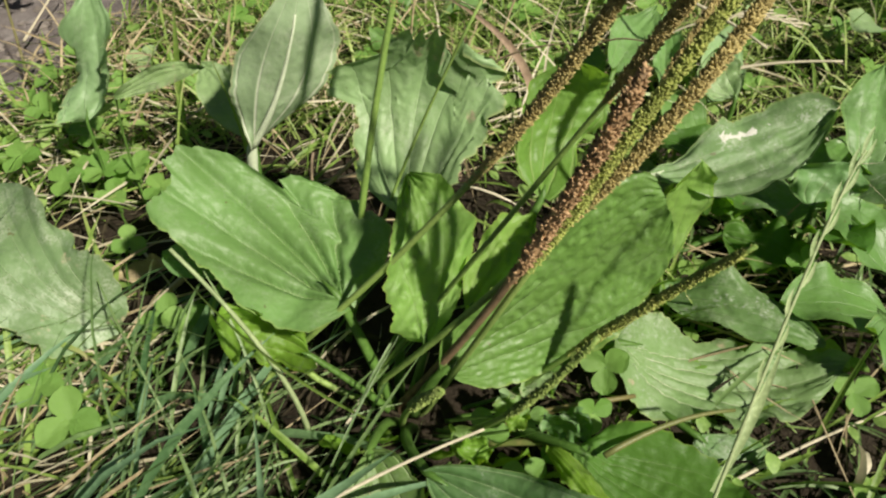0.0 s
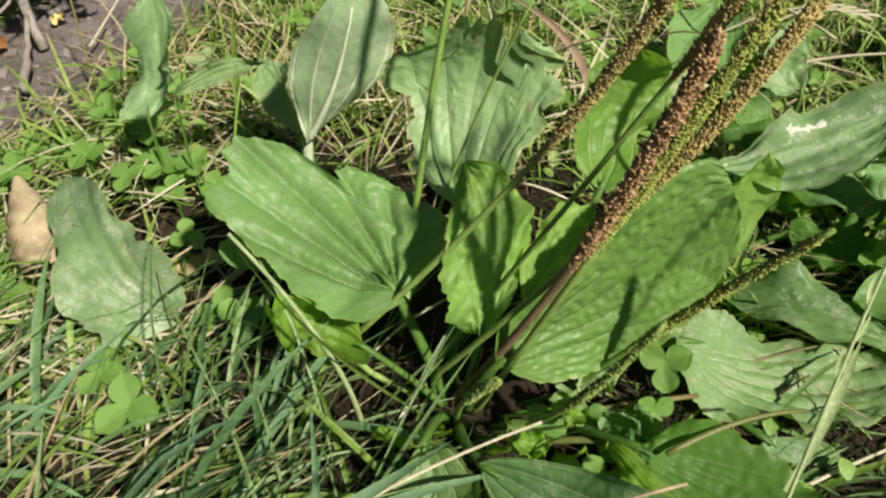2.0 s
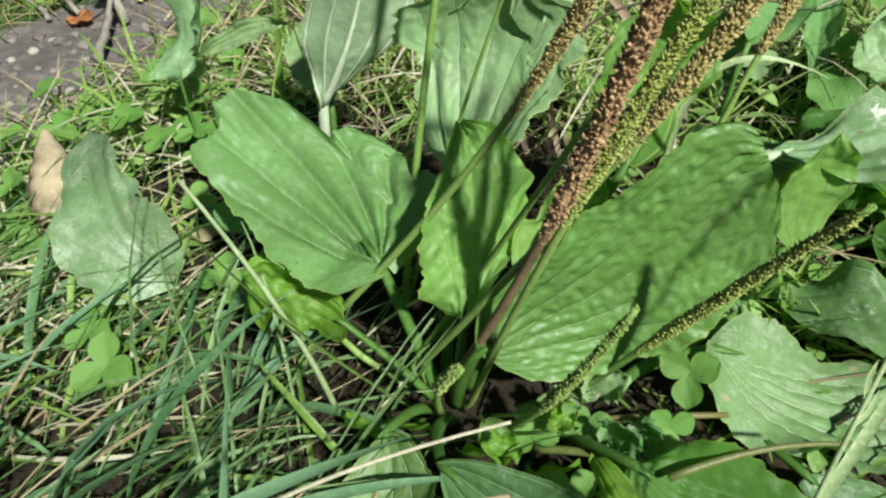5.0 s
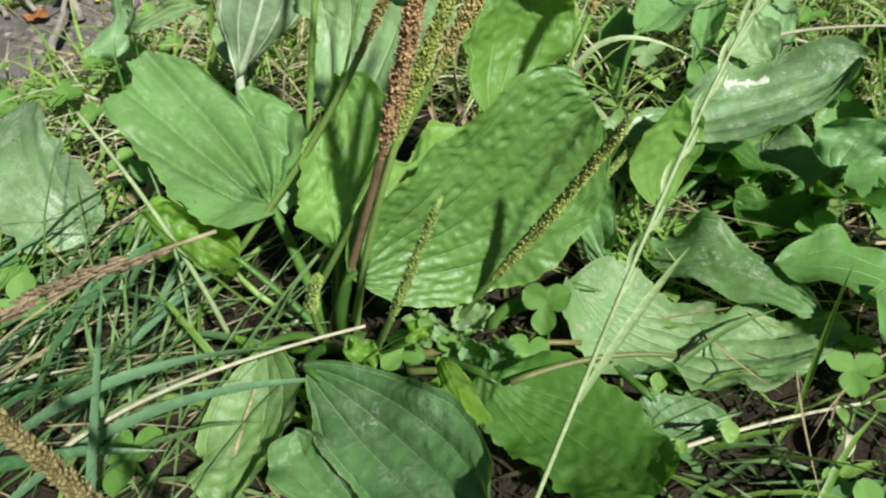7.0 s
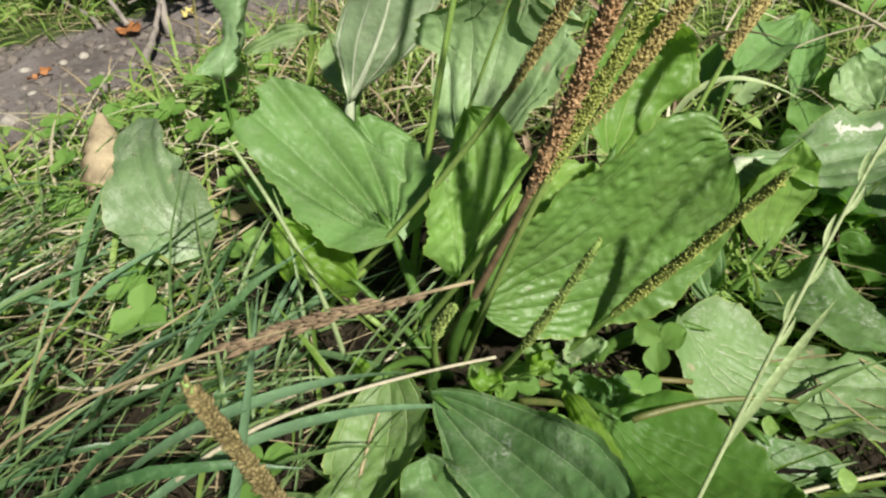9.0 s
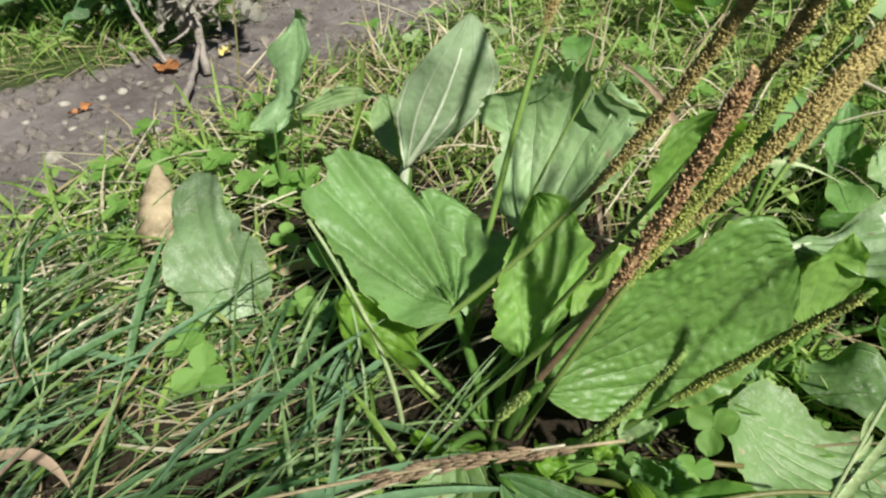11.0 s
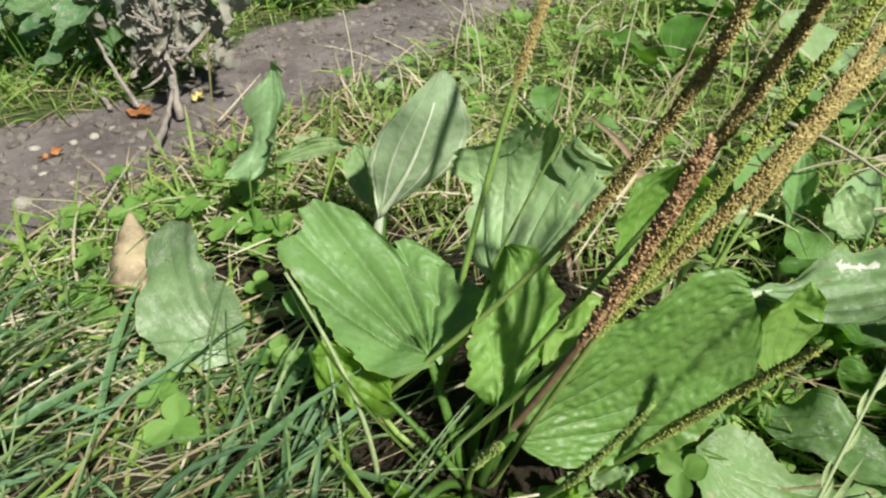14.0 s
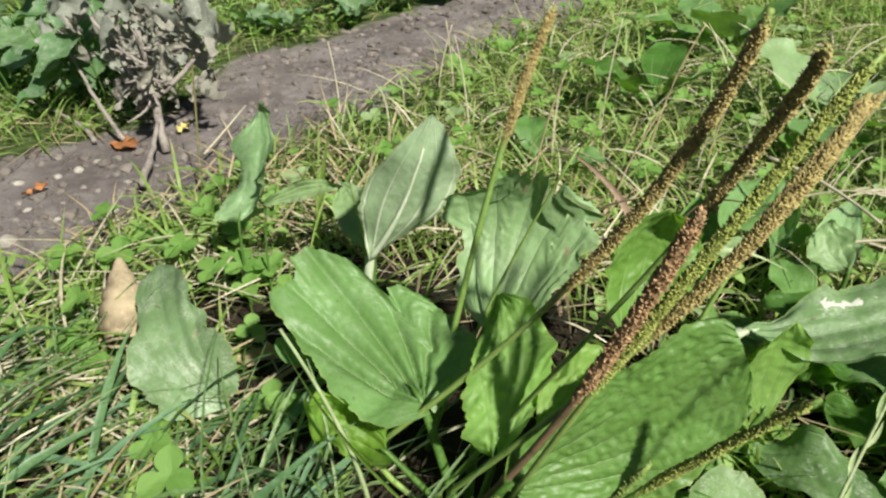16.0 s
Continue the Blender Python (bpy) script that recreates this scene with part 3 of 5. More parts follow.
plantain_leaf(main, LIME, (-0.0012, 0.1828, 0.0530), (-0.0080, 0.2240, 0.0918), (-0.0130, 0.1905, 0.0725), (0.0150, 0.2055, 0.0785), root=(-0.0109, 0.1905, 0.0065), label="young yellow-green leaf with curled rim", wide=0.45,
              outline=((0, 0.08, 0.08), (0.06, 0.42, 0.36), (0.2, 0.92, 0.78), (0.42, 1.06, 1.0), (0.6, 0.92, 1.04), (0.78, 0.62, 0.86), (0.9, 0.36, 0.5), (1, 0.05, 0.08)),
              fold=0.002, wave=0.007, puff=0.0036, teeth=0.2, seed=31, stem=0.002, nu=52, nv=34)
plantain_leaf(main, LIME, (0.0125, 0.1891, 0.0612), (0.0364, 0.2221, 0.0740), (0.0171, 0.2130, 0.0737), (0.0301, 0.1985, 0.0685), root=(-0.0071, 0.1906, 0.0064), label="crinkled young leaf beside the stalks", wide=0.5, foot=0.6, fold=0.004, wave=0.006, puff=0.0032, teeth=0.16, seed=37, stem=0.0015)
plantain_leaf(main, BRIGHT, (-0.0440, 0.1880, 0.0380), (-0.0700, 0.1815, 0.0620), (-0.0640, 0.1830, 0.0380), (-0.0570, 0.1950, 0.0560), root=(-0.0184, 0.1862, 0.0069), label="small curled yellow-green leaf", wide=0.5, foot=0.4, point=0.45,
              fold=0.007, wave=0.010, puff=0.003, teeth=0.2, curl=-0.06, seed=41, stem=0.0018)
plantain_leaf(main, STRIPED, (0.0400, 0.2400, 0.0680), (0.0510, 0.2620, 0.1120), (0.0285, 0.2540, 0.0930), (0.0660, 0.2730, 0.0850), root=(-0.0017, 0.2029, 0.0055), label="upright light green leaf", wide=0.55, foot=0.7, point=0.75, fold=0.005, wave=0.005, puff=0.0022, teeth=0.12, seed=43, nu=52, nv=34)
plantain_leaf(main, HANGING, (-0.0185, 0.1515, 0.0360), (-0.0128, 0.1030, 0.0243), (0.0020, 0.1311, 0.0339), (-0.0281, 0.1173, 0.0223), root=(-0.0144, 0.1803, 0.0072), label="yellowish green leaf hanging forward", wide=0.5, foot=0.6, point=0.7, fold=0.005, wave=0.006, puff=0.0018, teeth=0.22, seed=47)
plantain_leaf(main, MID, (0.0008, 0.1429, 0.0384), (0.0669, 0.0924, 0.0507), (0.0497, 0.1258, 0.0559), (0.0289, 0.1048, 0.0377), root=(-0.0085, 0.1784, 0.0072), label="large dusty green leaf reaching forward", wide=0.5, foot=0.6, point=0.8, fold=0.006, wave=0.004,
              puff=0.0010, groove=0.0005, teeth=0.08, seed=53, stem=0.0024, nu=52, nv=36)
plantain_leaf(main, MID, (0.0289, 0.1041, 0.0275), (0.0043, 0.1234, 0.0366), (0.0013, 0.1094, 0.0326), (0.0213, 0.1180, 0.0362), wide=0.5, foot=0.6, fold=0.005, wave=0.003, seed=59)
plantain_leaf(main, GREEN, (-0.0812, 0.2180, 0.0446), (-0.1060, 0.2260, 0.0533), (-0.0991, 0.2159, 0.0512), (-0.0943, 0.2297, 0.0514), label="small pale leaf tip under the broad leaf", wide=0.5, foot=0.7, point=0.8, fold=0.003, wave=0.002, seed=63)
plantain_leaf(main, BRIGHT, (0.0264, 0.1601, 0.0351), (0.0317, 0.1672, 0.0403), (0.0266, 0.1645, 0.0395), (0.0326, 0.1624, 0.0367), root=(-0.0007, 0.1747, 0.0072), wide=0.5, fold=0.002, wave=0.004, teeth=0.16, seed=65, stem=0.001, nu=24, nv=16)
plantain_leaf(main, BRIGHT, (0.0207, 0.1509, 0.0388), (0.0097, 0.1497, 0.0399), (0.0168, 0.1460, 0.0380), (0.0146, 0.1548, 0.0406), root=(-0.0045, 0.1726, 0.0074), wide=0.5, fold=0.002, wave=0.005, teeth=0.16, seed=66, stem=0.001, nu=24, nv=16)
plantain_leaf(main, MID, (0.0797, 0.2367, 0.0075), (0.0782, 0.2574, 0.0250), (0.0679, 0.2443, 0.0220), (0.0819, 0.2494, 0.0170), root=(0.0274, 0.1939, 0.0029), wide=0.5, foot=0.7, fold=0.004, wave=0.003, seed=67)
# small ragged leaves and a rolled one in the gap before the crown
for mat, b, t, w, seed in ((HANGING, (0.0215, 0.1690, 0.0300), (0.0330, 0.1655, 0.0385), 0.0055, 201), (HANGING, (0.0150, 0.1590, 0.0330), (0.0075, 0.1530, 0.0370), 0.0050, 202), (PALE, (0.0330, 0.1900, 0.0150), (0.0455, 0.1905, 0.0240), 0.0055, 203),
                           (GREEN, (0.0400, 0.1720, 0.0170), (0.0490, 0.1660, 0.0290), 0.0062, 204), (MID, (0.0470, 0.1800, 0.0110), (0.0560, 0.1740, 0.0190), 0.0055, 205), (PALE, (0.0290, 0.1830, 0.0140), (0.0240, 0.1800, 0.0250), 0.0040, 206)):
    b, t = Vector(b), Vector(t)
    s = (t - b).cross(Vector((0.3, -0.6, 0.7))).normalized() * w
    plantain_leaf(main, mat, b, t, (b + t) / 2 - s, (b + t) / 2 + s, root=b.lerp(Vector(CROWN), 0.5) - Vector((0, 0, 0.006)), label="small ragged leaf", wide=0.5, foot=0.4, point=0.5, fold=0.002, wave=0.004, teeth=0.5, seed=seed, stem=0.0009, nu=26, nv=16)
# a few small bright leaves deep in the crown
for n, (x, y, z, dx, dy, dz) in enumerate(((0.006, 0.160, 0.006, 0.014, -0.006, 0.012), (0.018, 0.164, 0.006, 0.016, 0.0, 0.010), (0.024, 0.156, 0.004, 0.012, -0.010, 0.008), (-0.008, 0.158, 0.006, -0.010, -0.008, 0.014), (0.034, 0.162, 0.004, 0.014, -0.004, 0.010), (-0.03, 0.168, 0.006, -0.006, -0.006, 0.022), (-0.002, 0.166, 0.008, 0.012, -0.006, 0.016), (-0.024, 0.172, 0.012, 0.01, -0.01, 0.014))):
    b, d = Vector((x, y, z)), Vector((dx, dy, dz))
    s = d.cross(Vector((0, 0.8, 0.6))).normalized() * 0.007
    plantain_leaf(main, BRIGHT, b, b + d, b + d * 0.5 - s, b + d * 0.5 + s, root=(x, y + 0.006, 0.003), fold=0.002, wave=0.002, seed=60 + n, stem=0.001, nu=14, nv=10)

flower_spike(main, ((-0.0116, 0.1846, 0.0156), (0.0249, 0.1684, 0.0965), (0.0508, 0.1610, 0.1678)), 0.5, 0.0025, STALK_BROWN, SEED_BROWN,
             "ripe reddish brown seed spike", 1, stalk=0.0014, big=0.00064, gap=0.0009, taper=0.9, sparse=0.29)
flower_spike(main, ((-0.0483, 0.1952, 0.0365), (0.0256, 0.1888, 0.1319), (0.0575, 0.1659, 0.2107)), 0.40, 0.0022, STALK, SEED_GOLD,
             "tall golden brown seed spike", 2, big=0.00048, gap=0.00066)
flower_spike(main, ((-0.0232, 0.1911, 0.0208), (0.0463, 0.1856, 0.1411), (0.0663, 0.1536, 0.2071)), 0.52, 0.0021, STALK, SEED_GOLD,
             "tall golden brown seed spike on a thin green stalk", 3, stalk=0.0009, big=0.00048, gap=0.00066)
flower_spike(main, ((-0.0031, 0.1833, 0.0120), (0.0355, 0.1672, 0.1139), (0.0837, 0.1794, 0.2000)), 0.44, 0.0021, STALK, SEED_OLIVE, "tall seed spike, green below and golden above", 4, big=0.00046, gap=0.00064)
flower_spike(main, ((-0.0180, 0.1878, 0.0250), (0.0516, 0.1698, 0.1353), (0.0847, 0.1877, 0.1869)), 0.40, 0.0022, STALK, SEED_GOLD, "tall golden brown seed spike", 5, big=0.00048, gap=0.00066)
flower_spike(main, ((-0.0389, 0.2202, 0.0062), (-0.0155, 0.2400, 0.1221), (0.0054, 0.2535, 0.1892)), 0.62, 0.0022, STALK, SEED_GOLD, "slender seed spike on a bare green stalk", 6, stalk=0.0012, big=0.00046, gap=0.00064)
flower_spike(main, ((0.0196, 0.1944, -0.0048), (0.0577, 0.1855, 0.0548), (0.0882, 0.1680, 0.1116)), 0.36, 0.0023, STALK, SEED_OLIVE, "low green seed spike with a bent tip", 7, big=0.00046, gap=0.00064, taper=0.55)
flower_spike(main, ((0.0041, 0.1778, 0.0068), (0.0243, 0.1557, 0.0501), (0.0468, 0.1465, 0.1008)), 0.50, 0.0018, STALK, SEED_GREEN, "short green seed spike", 8, big=0.00046, gap=0.00064, taper=0.5)
flower_spike(main, ((-0.0124, 0.1783, 0.0073), (-0.0062, 0.1650, 0.0400), (0.0062, 0.1540, 0.0660)), 0.5, 0.0024, STALK, SEED_YOUNG, "stubby young seed spike", 9, big=0.00045, gap=0.0006, taper=0.6)
flower_spike(main, ((0.0277, 0.2086, 0.0037), (0.0621, 0.2411, 0.0233), (0.0966, 0.2686, 0.0518)), 0.62, 0.0019, STALK, SEED_GREEN, "low green seed spike", 10, big=0.00046, gap=0.00064, taper=0.6)

# ---- the plantain behind, with dusty upright leaves ----
back_left = thing("plantain_plant", (-0.0901, 0.2793, -0.0031), "plantain with dusty upright leaves behind the broad one", "plant")
plantain_leaf(back_left, UNDER, (-0.0808, 0.2780, 0.0640), (-0.0510, 0.2950, 0.1325), (-0.0825, 0.2830, 0.0980), (-0.0415, 0.2930, 0.0990), root=(-0.0910, 0.2792, 0.0000), label="upright leaf showing its pale ribbed underside", wide=0.55, foot=1.25, point=0.9, fold=-0.006, wave=0.004,
              groove=-0.0003, teeth=0.10, seed=71, stem=0.0036, stem_mat=PETIOLE_PALE, sag=0.1, midrib=0.0021)
plantain_leaf(back_left, PALE, (-0.0852, 0.2945, 0.0594), (-0.1204, 0.3428, 0.0686), (-0.1140, 0.3170, 0.0594), (-0.0966, 0.3278, 0.0706), root=(-0.0912, 0.2814, -0.0001), wide=0.5, foot=0.6, point=0.7, fold=0.004, wave=0.003, seed=73)
plantain_leaf(back_left, PALE, (-0.1698, 0.3108, 0.0566), (-0.1593, 0.3364, 0.1163), (-0.1761, 0.3120, 0.0720), (-0.1484, 0.3194, 0.0832), root=(-0.1684, 0.3039, -0.0034), label="narrow twisted dusty leaf", wide=0.5, foot=0.8, point=0.6, teeth=0.55, fold=0.010, wave=0.014, bites=((-1, 0.72, 0.06, 0.55), (1, 0.5, 0.05, 0.45), (1, 0.86, 0.04, 0.5)), seed=79, stem=0.0012)
plantain_leaf(back_left, PALE, (-0.1469, 0.3036, 0.0735), (-0.1049, 0.3104, 0.0849), (-0.1276, 0.3090, 0.0866), (-0.1246, 0.3052, 0.0776), root=(-0.1510, 0.3010, -0.0028), wide=0.5, fold=0.003, wave=0.003, seed=83, stem=0.0009)

# ---- a dusty leaf lying to the left ----
left_plant = thing("plantain_plant", (-0.1183, 0.2077, 0.0021), "low plantain with one grey dusty leaf in the grass", "plant")
plantain_leaf(left_plant, GREY, (-0.1340, 0.2160, 0.0235), (-0.1900, 0.2650, 0.0560), (-0.1680, 0.2010, 0.0440), (-0.1390, 0.2300, 0.0530), root=(-0.1114, 0.1971, 0.0041), label="grey dusty leaf with holes and a withered tip", wide=0.42, ears=0.08,
              outline=((0, 0.04, 0.04), (0.03, 0.6, 0.35), (0.08, 0.95, 0.62), (0.2, 1.06, 0.9), (0.38, 1.0, 1), (0.52, 0.74, 0.95), (0.6, 0.46, 0.9), (0.72, 0.42, 0.78), (0.86, 0.46, 0.62), (0.95, 0.34, 0.4), (1, 0.1, 0.12)),
              fold=0.006, wave=0.004, puff=0.0008, groove=0.0005, teeth=0.22, seed=89, stem=0.0014, nu=40, nv=26)

# ---- plantains to the right ----
right_back = thing("plantain_plant", (0.0826, 0.2710, -0.0081), "plantain with a long folded leaf torn white", "plant")
plantain_leaf(right_back, TORN, (0.0866, 0.2770, 0.0480), (0.1730, 0.3080, 0.0600), (0.1350, 0.3060, 0.0640), (0.1385, 0.2690, 0.0500), root=(0.0728, 0.2658, -0.0030), label="long dusty leaf with a bleached torn patch", wide=0.62, foot=1.1, point=0.75, fold=0.009, wave=0.007, puff=0.0020, groove=0.0005, teeth=0.16, seed=97,
              stem=0.0042, stem_mat=PETIOLE_PALE, nu=44, nv=24)
plantain_leaf(right_back, LIME, (0.1000, 0.2600, 0.0190), (0.1050, 0.2640, 0.0660), (0.0883, 0.2571, 0.0430), (0.1140, 0.2700, 0.0420), root=(0.0829, 0.2481, -0.0070), label="backlit yellow-green leaf", wide=0.5, fold=0.004, wave=0.003, seed=101)
plantain_leaf(right_back, BUMPY, (0.1239, 0.3028, 0.0126), (0.1590, 0.3146, 0.0104), (0.1385, 0.3264, 0.0186), (0.1393, 0.2934, 0.0108), root=(0.0944, 0.2800, -0.0091), wide=0.5, wave=0.004, seed=103)
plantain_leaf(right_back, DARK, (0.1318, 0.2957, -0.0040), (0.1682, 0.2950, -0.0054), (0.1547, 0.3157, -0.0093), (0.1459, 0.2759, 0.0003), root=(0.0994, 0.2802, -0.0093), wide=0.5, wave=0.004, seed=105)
plantain_leaf(right_back, GREEN, (0.1738, 0.3201, 0.0105), (0.1822, 0.3455, 0.0251), (0.1660, 0.3312, 0.0222), (0.1911, 0.3301, 0.0176), root=(0.1646, 0.3045, -0.0133), wide=0.5, foot=0.6, fold=0.003, seed=107)

plantain_leaf(right_back, GREEN, (0.0822, 0.2360, 0.0080), (0.0756, 0.2530, 0.0500), (0.0650, 0.2400, 0.0300), (0.0830, 0.2440, 0.0300), root=(0.0826, 0.2500, -0.0060), wide=0.5, foot=0.7, fold=0.004, wave=0.004, teeth=0.12, seed=211)
plantain_leaf(right_back, MID, (0.1190, 0.3200, 0.0080), (0.1790, 0.2990, 0.0120), (0.1480, 0.3240, 0.0200), (0.1450, 0.2920, 0.0120), root=(0.1000, 0.2900, -0.0080), wide=0.5, foot=0.6, fold=0.004, wave=0.006, teeth=0.14, seed=213)
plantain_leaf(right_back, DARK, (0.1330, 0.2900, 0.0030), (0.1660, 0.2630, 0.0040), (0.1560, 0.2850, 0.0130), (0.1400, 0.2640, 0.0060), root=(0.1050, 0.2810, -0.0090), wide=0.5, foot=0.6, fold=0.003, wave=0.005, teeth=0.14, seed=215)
plantain_leaf(right_back, GREEN, (0.1680, 0.2870, 0.0220), (0.1840, 0.2960, 0.0400), (0.1600, 0.2980, 0.0350), (0.1880, 0.2880, 0.0300), root=(0.1640, 0.2800, -0.0120), label="small rounded bluish green leaf", wide=0.5, foot=0.5, point=0.6, fold=0.003, wave=0.004, teeth=0.1, seed=217)

right_front = thing("plantain_plant", (0.0583, 0.1939, -0.0032), "plantain with grey-green leaves lying flat", "plant")
plantain_leaf(right_front, MID, (0.0955, 0.2485, 0.0030), (0.1575, 0.2210, 0.0050), (0.1240, 0.2500, 0.0190), (0.1250, 0.2200, 0.0120), root=(0.0702, 0.2423, -0.0061), label="wavy green leaf lying flat", wide=0.5, foot=0.42, point=0.9, fold=0.004, wave=0.006, puff=0.0020, teeth=0.08, seed=109, nu=40, nv=26)
plantain_leaf(right_front, FADED, (0.0720, 0.2120, 0.0170), (0.1617, 0.2110, 0.0034), (0.1230, 0.2260, 0.0020), (0.1056, 0.1850, -0.0040), root=(0.0418, 0.2006, 0.0019), label="long pale grey-green leaf with frayed rim", wide=0.48, ears=0.04,
              outline=((0, 0.04, 0.04), (0.02, 0.5, 0.45), (0.06, 0.85, 0.78), (0.25, 0.95, 0.92), (0.5, 1, 1), (0.66, 0.9, 1.0), (0.70, 0.92, 0.78), (0.80, 0.8, 0.9), (0.9, 0.6, 0.62), (0.96, 0.36, 0.4), (1, 0.12, 0.12)),
              fold=0.005, wave=0.006, puff=0.0022, groove=0.0007, teeth=0.24, bites=((-1, 0.52, 0.04, 0.3), (1, 0.45, 0.04, 0.2)), seed=113, stem=0.0024, nu=48, nv=28)
plantain_leaf(right_front, MID, (0.0984, 0.1798, 0.0016), (0.1366, 0.1593, -0.0187), (0.1251, 0.1817, -0.0089), (0.1054, 0.1625, -0.0053), root=(0.0857, 0.1977, -0.0054), wide=0.5, fold=0.004, wave=0.003, seed=117)
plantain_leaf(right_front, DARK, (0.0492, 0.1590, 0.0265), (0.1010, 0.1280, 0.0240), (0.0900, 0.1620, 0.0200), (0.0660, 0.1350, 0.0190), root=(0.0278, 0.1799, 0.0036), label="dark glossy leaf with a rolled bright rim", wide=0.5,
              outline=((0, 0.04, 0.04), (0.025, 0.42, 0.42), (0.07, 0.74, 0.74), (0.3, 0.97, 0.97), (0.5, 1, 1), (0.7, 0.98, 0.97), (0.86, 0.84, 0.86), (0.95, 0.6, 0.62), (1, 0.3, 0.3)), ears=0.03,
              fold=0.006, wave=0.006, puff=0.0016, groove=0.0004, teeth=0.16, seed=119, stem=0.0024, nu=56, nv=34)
plantain_leaf(right_front, BRIGHT, (0.0395, 0.1530, 0.0362), (0.0545, 0.1270, 0.0368), (0.0522, 0.1400, 0.0415), (0.0452, 0.1362, 0.0385), label="rolled bright yellow-green rim", wide=0.45, foot=0.4, point=0.6, fold=-0.005, wave=0.005, puff=0.002, teeth=0.2, seed=121, nu=34, nv=18)
plantain_leaf(right_front, DARK, (0.1805, 0.2515, -0.0232), (0.1668, 0.2742, -0.0045), (0.1625, 0.2599, -0.0151), (0.1777, 0.2641, -0.0051), root=(0.1818, 0.2410, -0.0250), wide=0.5, foot=0.6, fold=0.003, seed=127)

back_right = thing("plantain_plant", (0.1183, 0.3762, -0.0140), "plantain in the grass behind", "plant")
for n, (mat, ctrl) in enumerate(((GREEN, ((0.0860, 0.3712, 0.0436), (0.1178, 0.4313, 0.0509), (0.0903, 0.4085, 0.0527), (0.1131, 0.3956, 0.0431))), (PALE, ((0.1394, 0.3766, 0.0206), (0.1666, 0.4382, 0.0352), (0.1410, 0.4018, 0.0368), (0.1614, 0.3895, 0.0278))), (GREEN, ((0.1161, 0.3705, 0.0255), (0.1238, 0.4321, 0.0492), (0.1143, 0.4065, 0.0371), (0.1313, 0.4133, 0.0379))), (BUMPY, ((0.0777, 0.3826, 0.0168), (0.0789, 0.4272, 0.0356), (0.0656, 0.4025, 0.0286), (0.0897, 0.4067, 0.0231))), (GREEN, ((0.2013, 0.3079, 0.0230), (0.2168, 0.3597, 0.0539), (0.1906, 0.3326, 0.0451), (0.2211, 0.3212, 0.0393))), (PALE, ((0.1508, 0.3654, 0.0313), (0.1395, 0.3818, 0.0502), (0.1294, 0.3684, 0.0364), (0.1532, 0.3766, 0.0437))))):
    plantain_leaf(back_right, mat, *ctrl, root=(ctrl[0][0] - 0.008, ctrl[0][1] - 0.004, 0.0), fold=0.005, wave=0.004, seed=131 + n)
flower_spike(back_right, ((0.0459, 0.2303, 0.0001), (0.0717, 0.2359, 0.1046), (0.1150, 0.2736, 0.1584)), 0.52, 0.0026, STALK, SEED_GOLD, "seed spike on a thin stalk", 12, stalk=0.0009, big=0.00048, gap=0.00066)

# more plantains standing farther back in the sward
rng = random.Random(5)
for n, (x, y, size, leaves) in enumerate(((0.162, 0.301, 0.055, 5), (0.209, 0.238, 0.05, 5), (0.134, 0.323, 0.05, 4), (0.046, 0.638, 0.07, 4), (0.186, 0.610, 0.08, 5), (0.286, 0.467, 0.07, 4), (0.116, 0.810, 0.08, 5), (0.329, 0.702, 0.08, 4), (-0.031, 0.481, 0.045, 3))):
    plant = thing("plantain_plant", (x, y, height(x, y)), "small plantain with light green leaves in the grass", "plant", "plantains behind")
    for q in range(leaves):
        a = q * 2.4 + rng.uniform(-0.4, 0.4) + n
        d = Vector((math.cos(a), math.sin(a), rng.uniform(0.25, 0.9))).normalized()
        b = Vector((x, y, height(x, y) + 0.012)) + d * 0.02
        s = d.cross(Vector((0, 0, 1))).normalized() * size * rng.uniform(0.24, 0.34)
        t = b + d * size * rng.uniform(0.8, 1.1) - Vector((0, 0, 0.01))
        m = (b + t) / 2 + Vector((0, 0, 0.008))
        # the first four get darker leaf materials that stand in for shade on them
        plantain_leaf(plant, rng.choice((DARK, BUMPY, MID)) if n < 4 else rng.choice((GREEN, PALE, BUMPY)), b, t, m - s, m + s, root=(x, y, height(x, y)), fold=0.004, wave=0.004, seed=160 + 7 * n + q, nu=20, nv=12)

# ---- clover ----
def leaflet_mesh(mat):
    verts, faces, uvs = [(0, 0, 0)], [], [(0.5, 0)]
    rows, cols = 7, 8
    for i in range(1, rows + 1):
        u = i / rows
        w = 0.47 * math.sin(math.pi * min(0.985, u ** 1.15 * 0.985)) ** 0.62
        for j in range(cols + 1):
            v = 2 * j / cols - 1
            y = u - 0.03 * u ** 8 * (1 - abs(v))
            verts.append((v * w, y, 0.12 * abs(v) ** 1.2 * w * 2 - 0.12 * u * u + 0.02 * math.sin(v * 7 + u * 9)))
            uvs.append(((v + 1) / 2, u))
    for j in range(cols):
        faces.append((0, 1 + j, 2 + j))
    for i in range(rows - 1):
        for j in range(cols):
            a = 1 + i * (cols + 1) + j
            faces.append((a, a + cols + 1, a + cols + 2, a + 1))
    return mesh_of("leaflet", verts, faces, mat, uvs)


LEAFLETS = {CLOVER: leaflet_mesh(CLOVER), CLOVER_PALE: leaflet_mesh(CLOVER_PALE)}


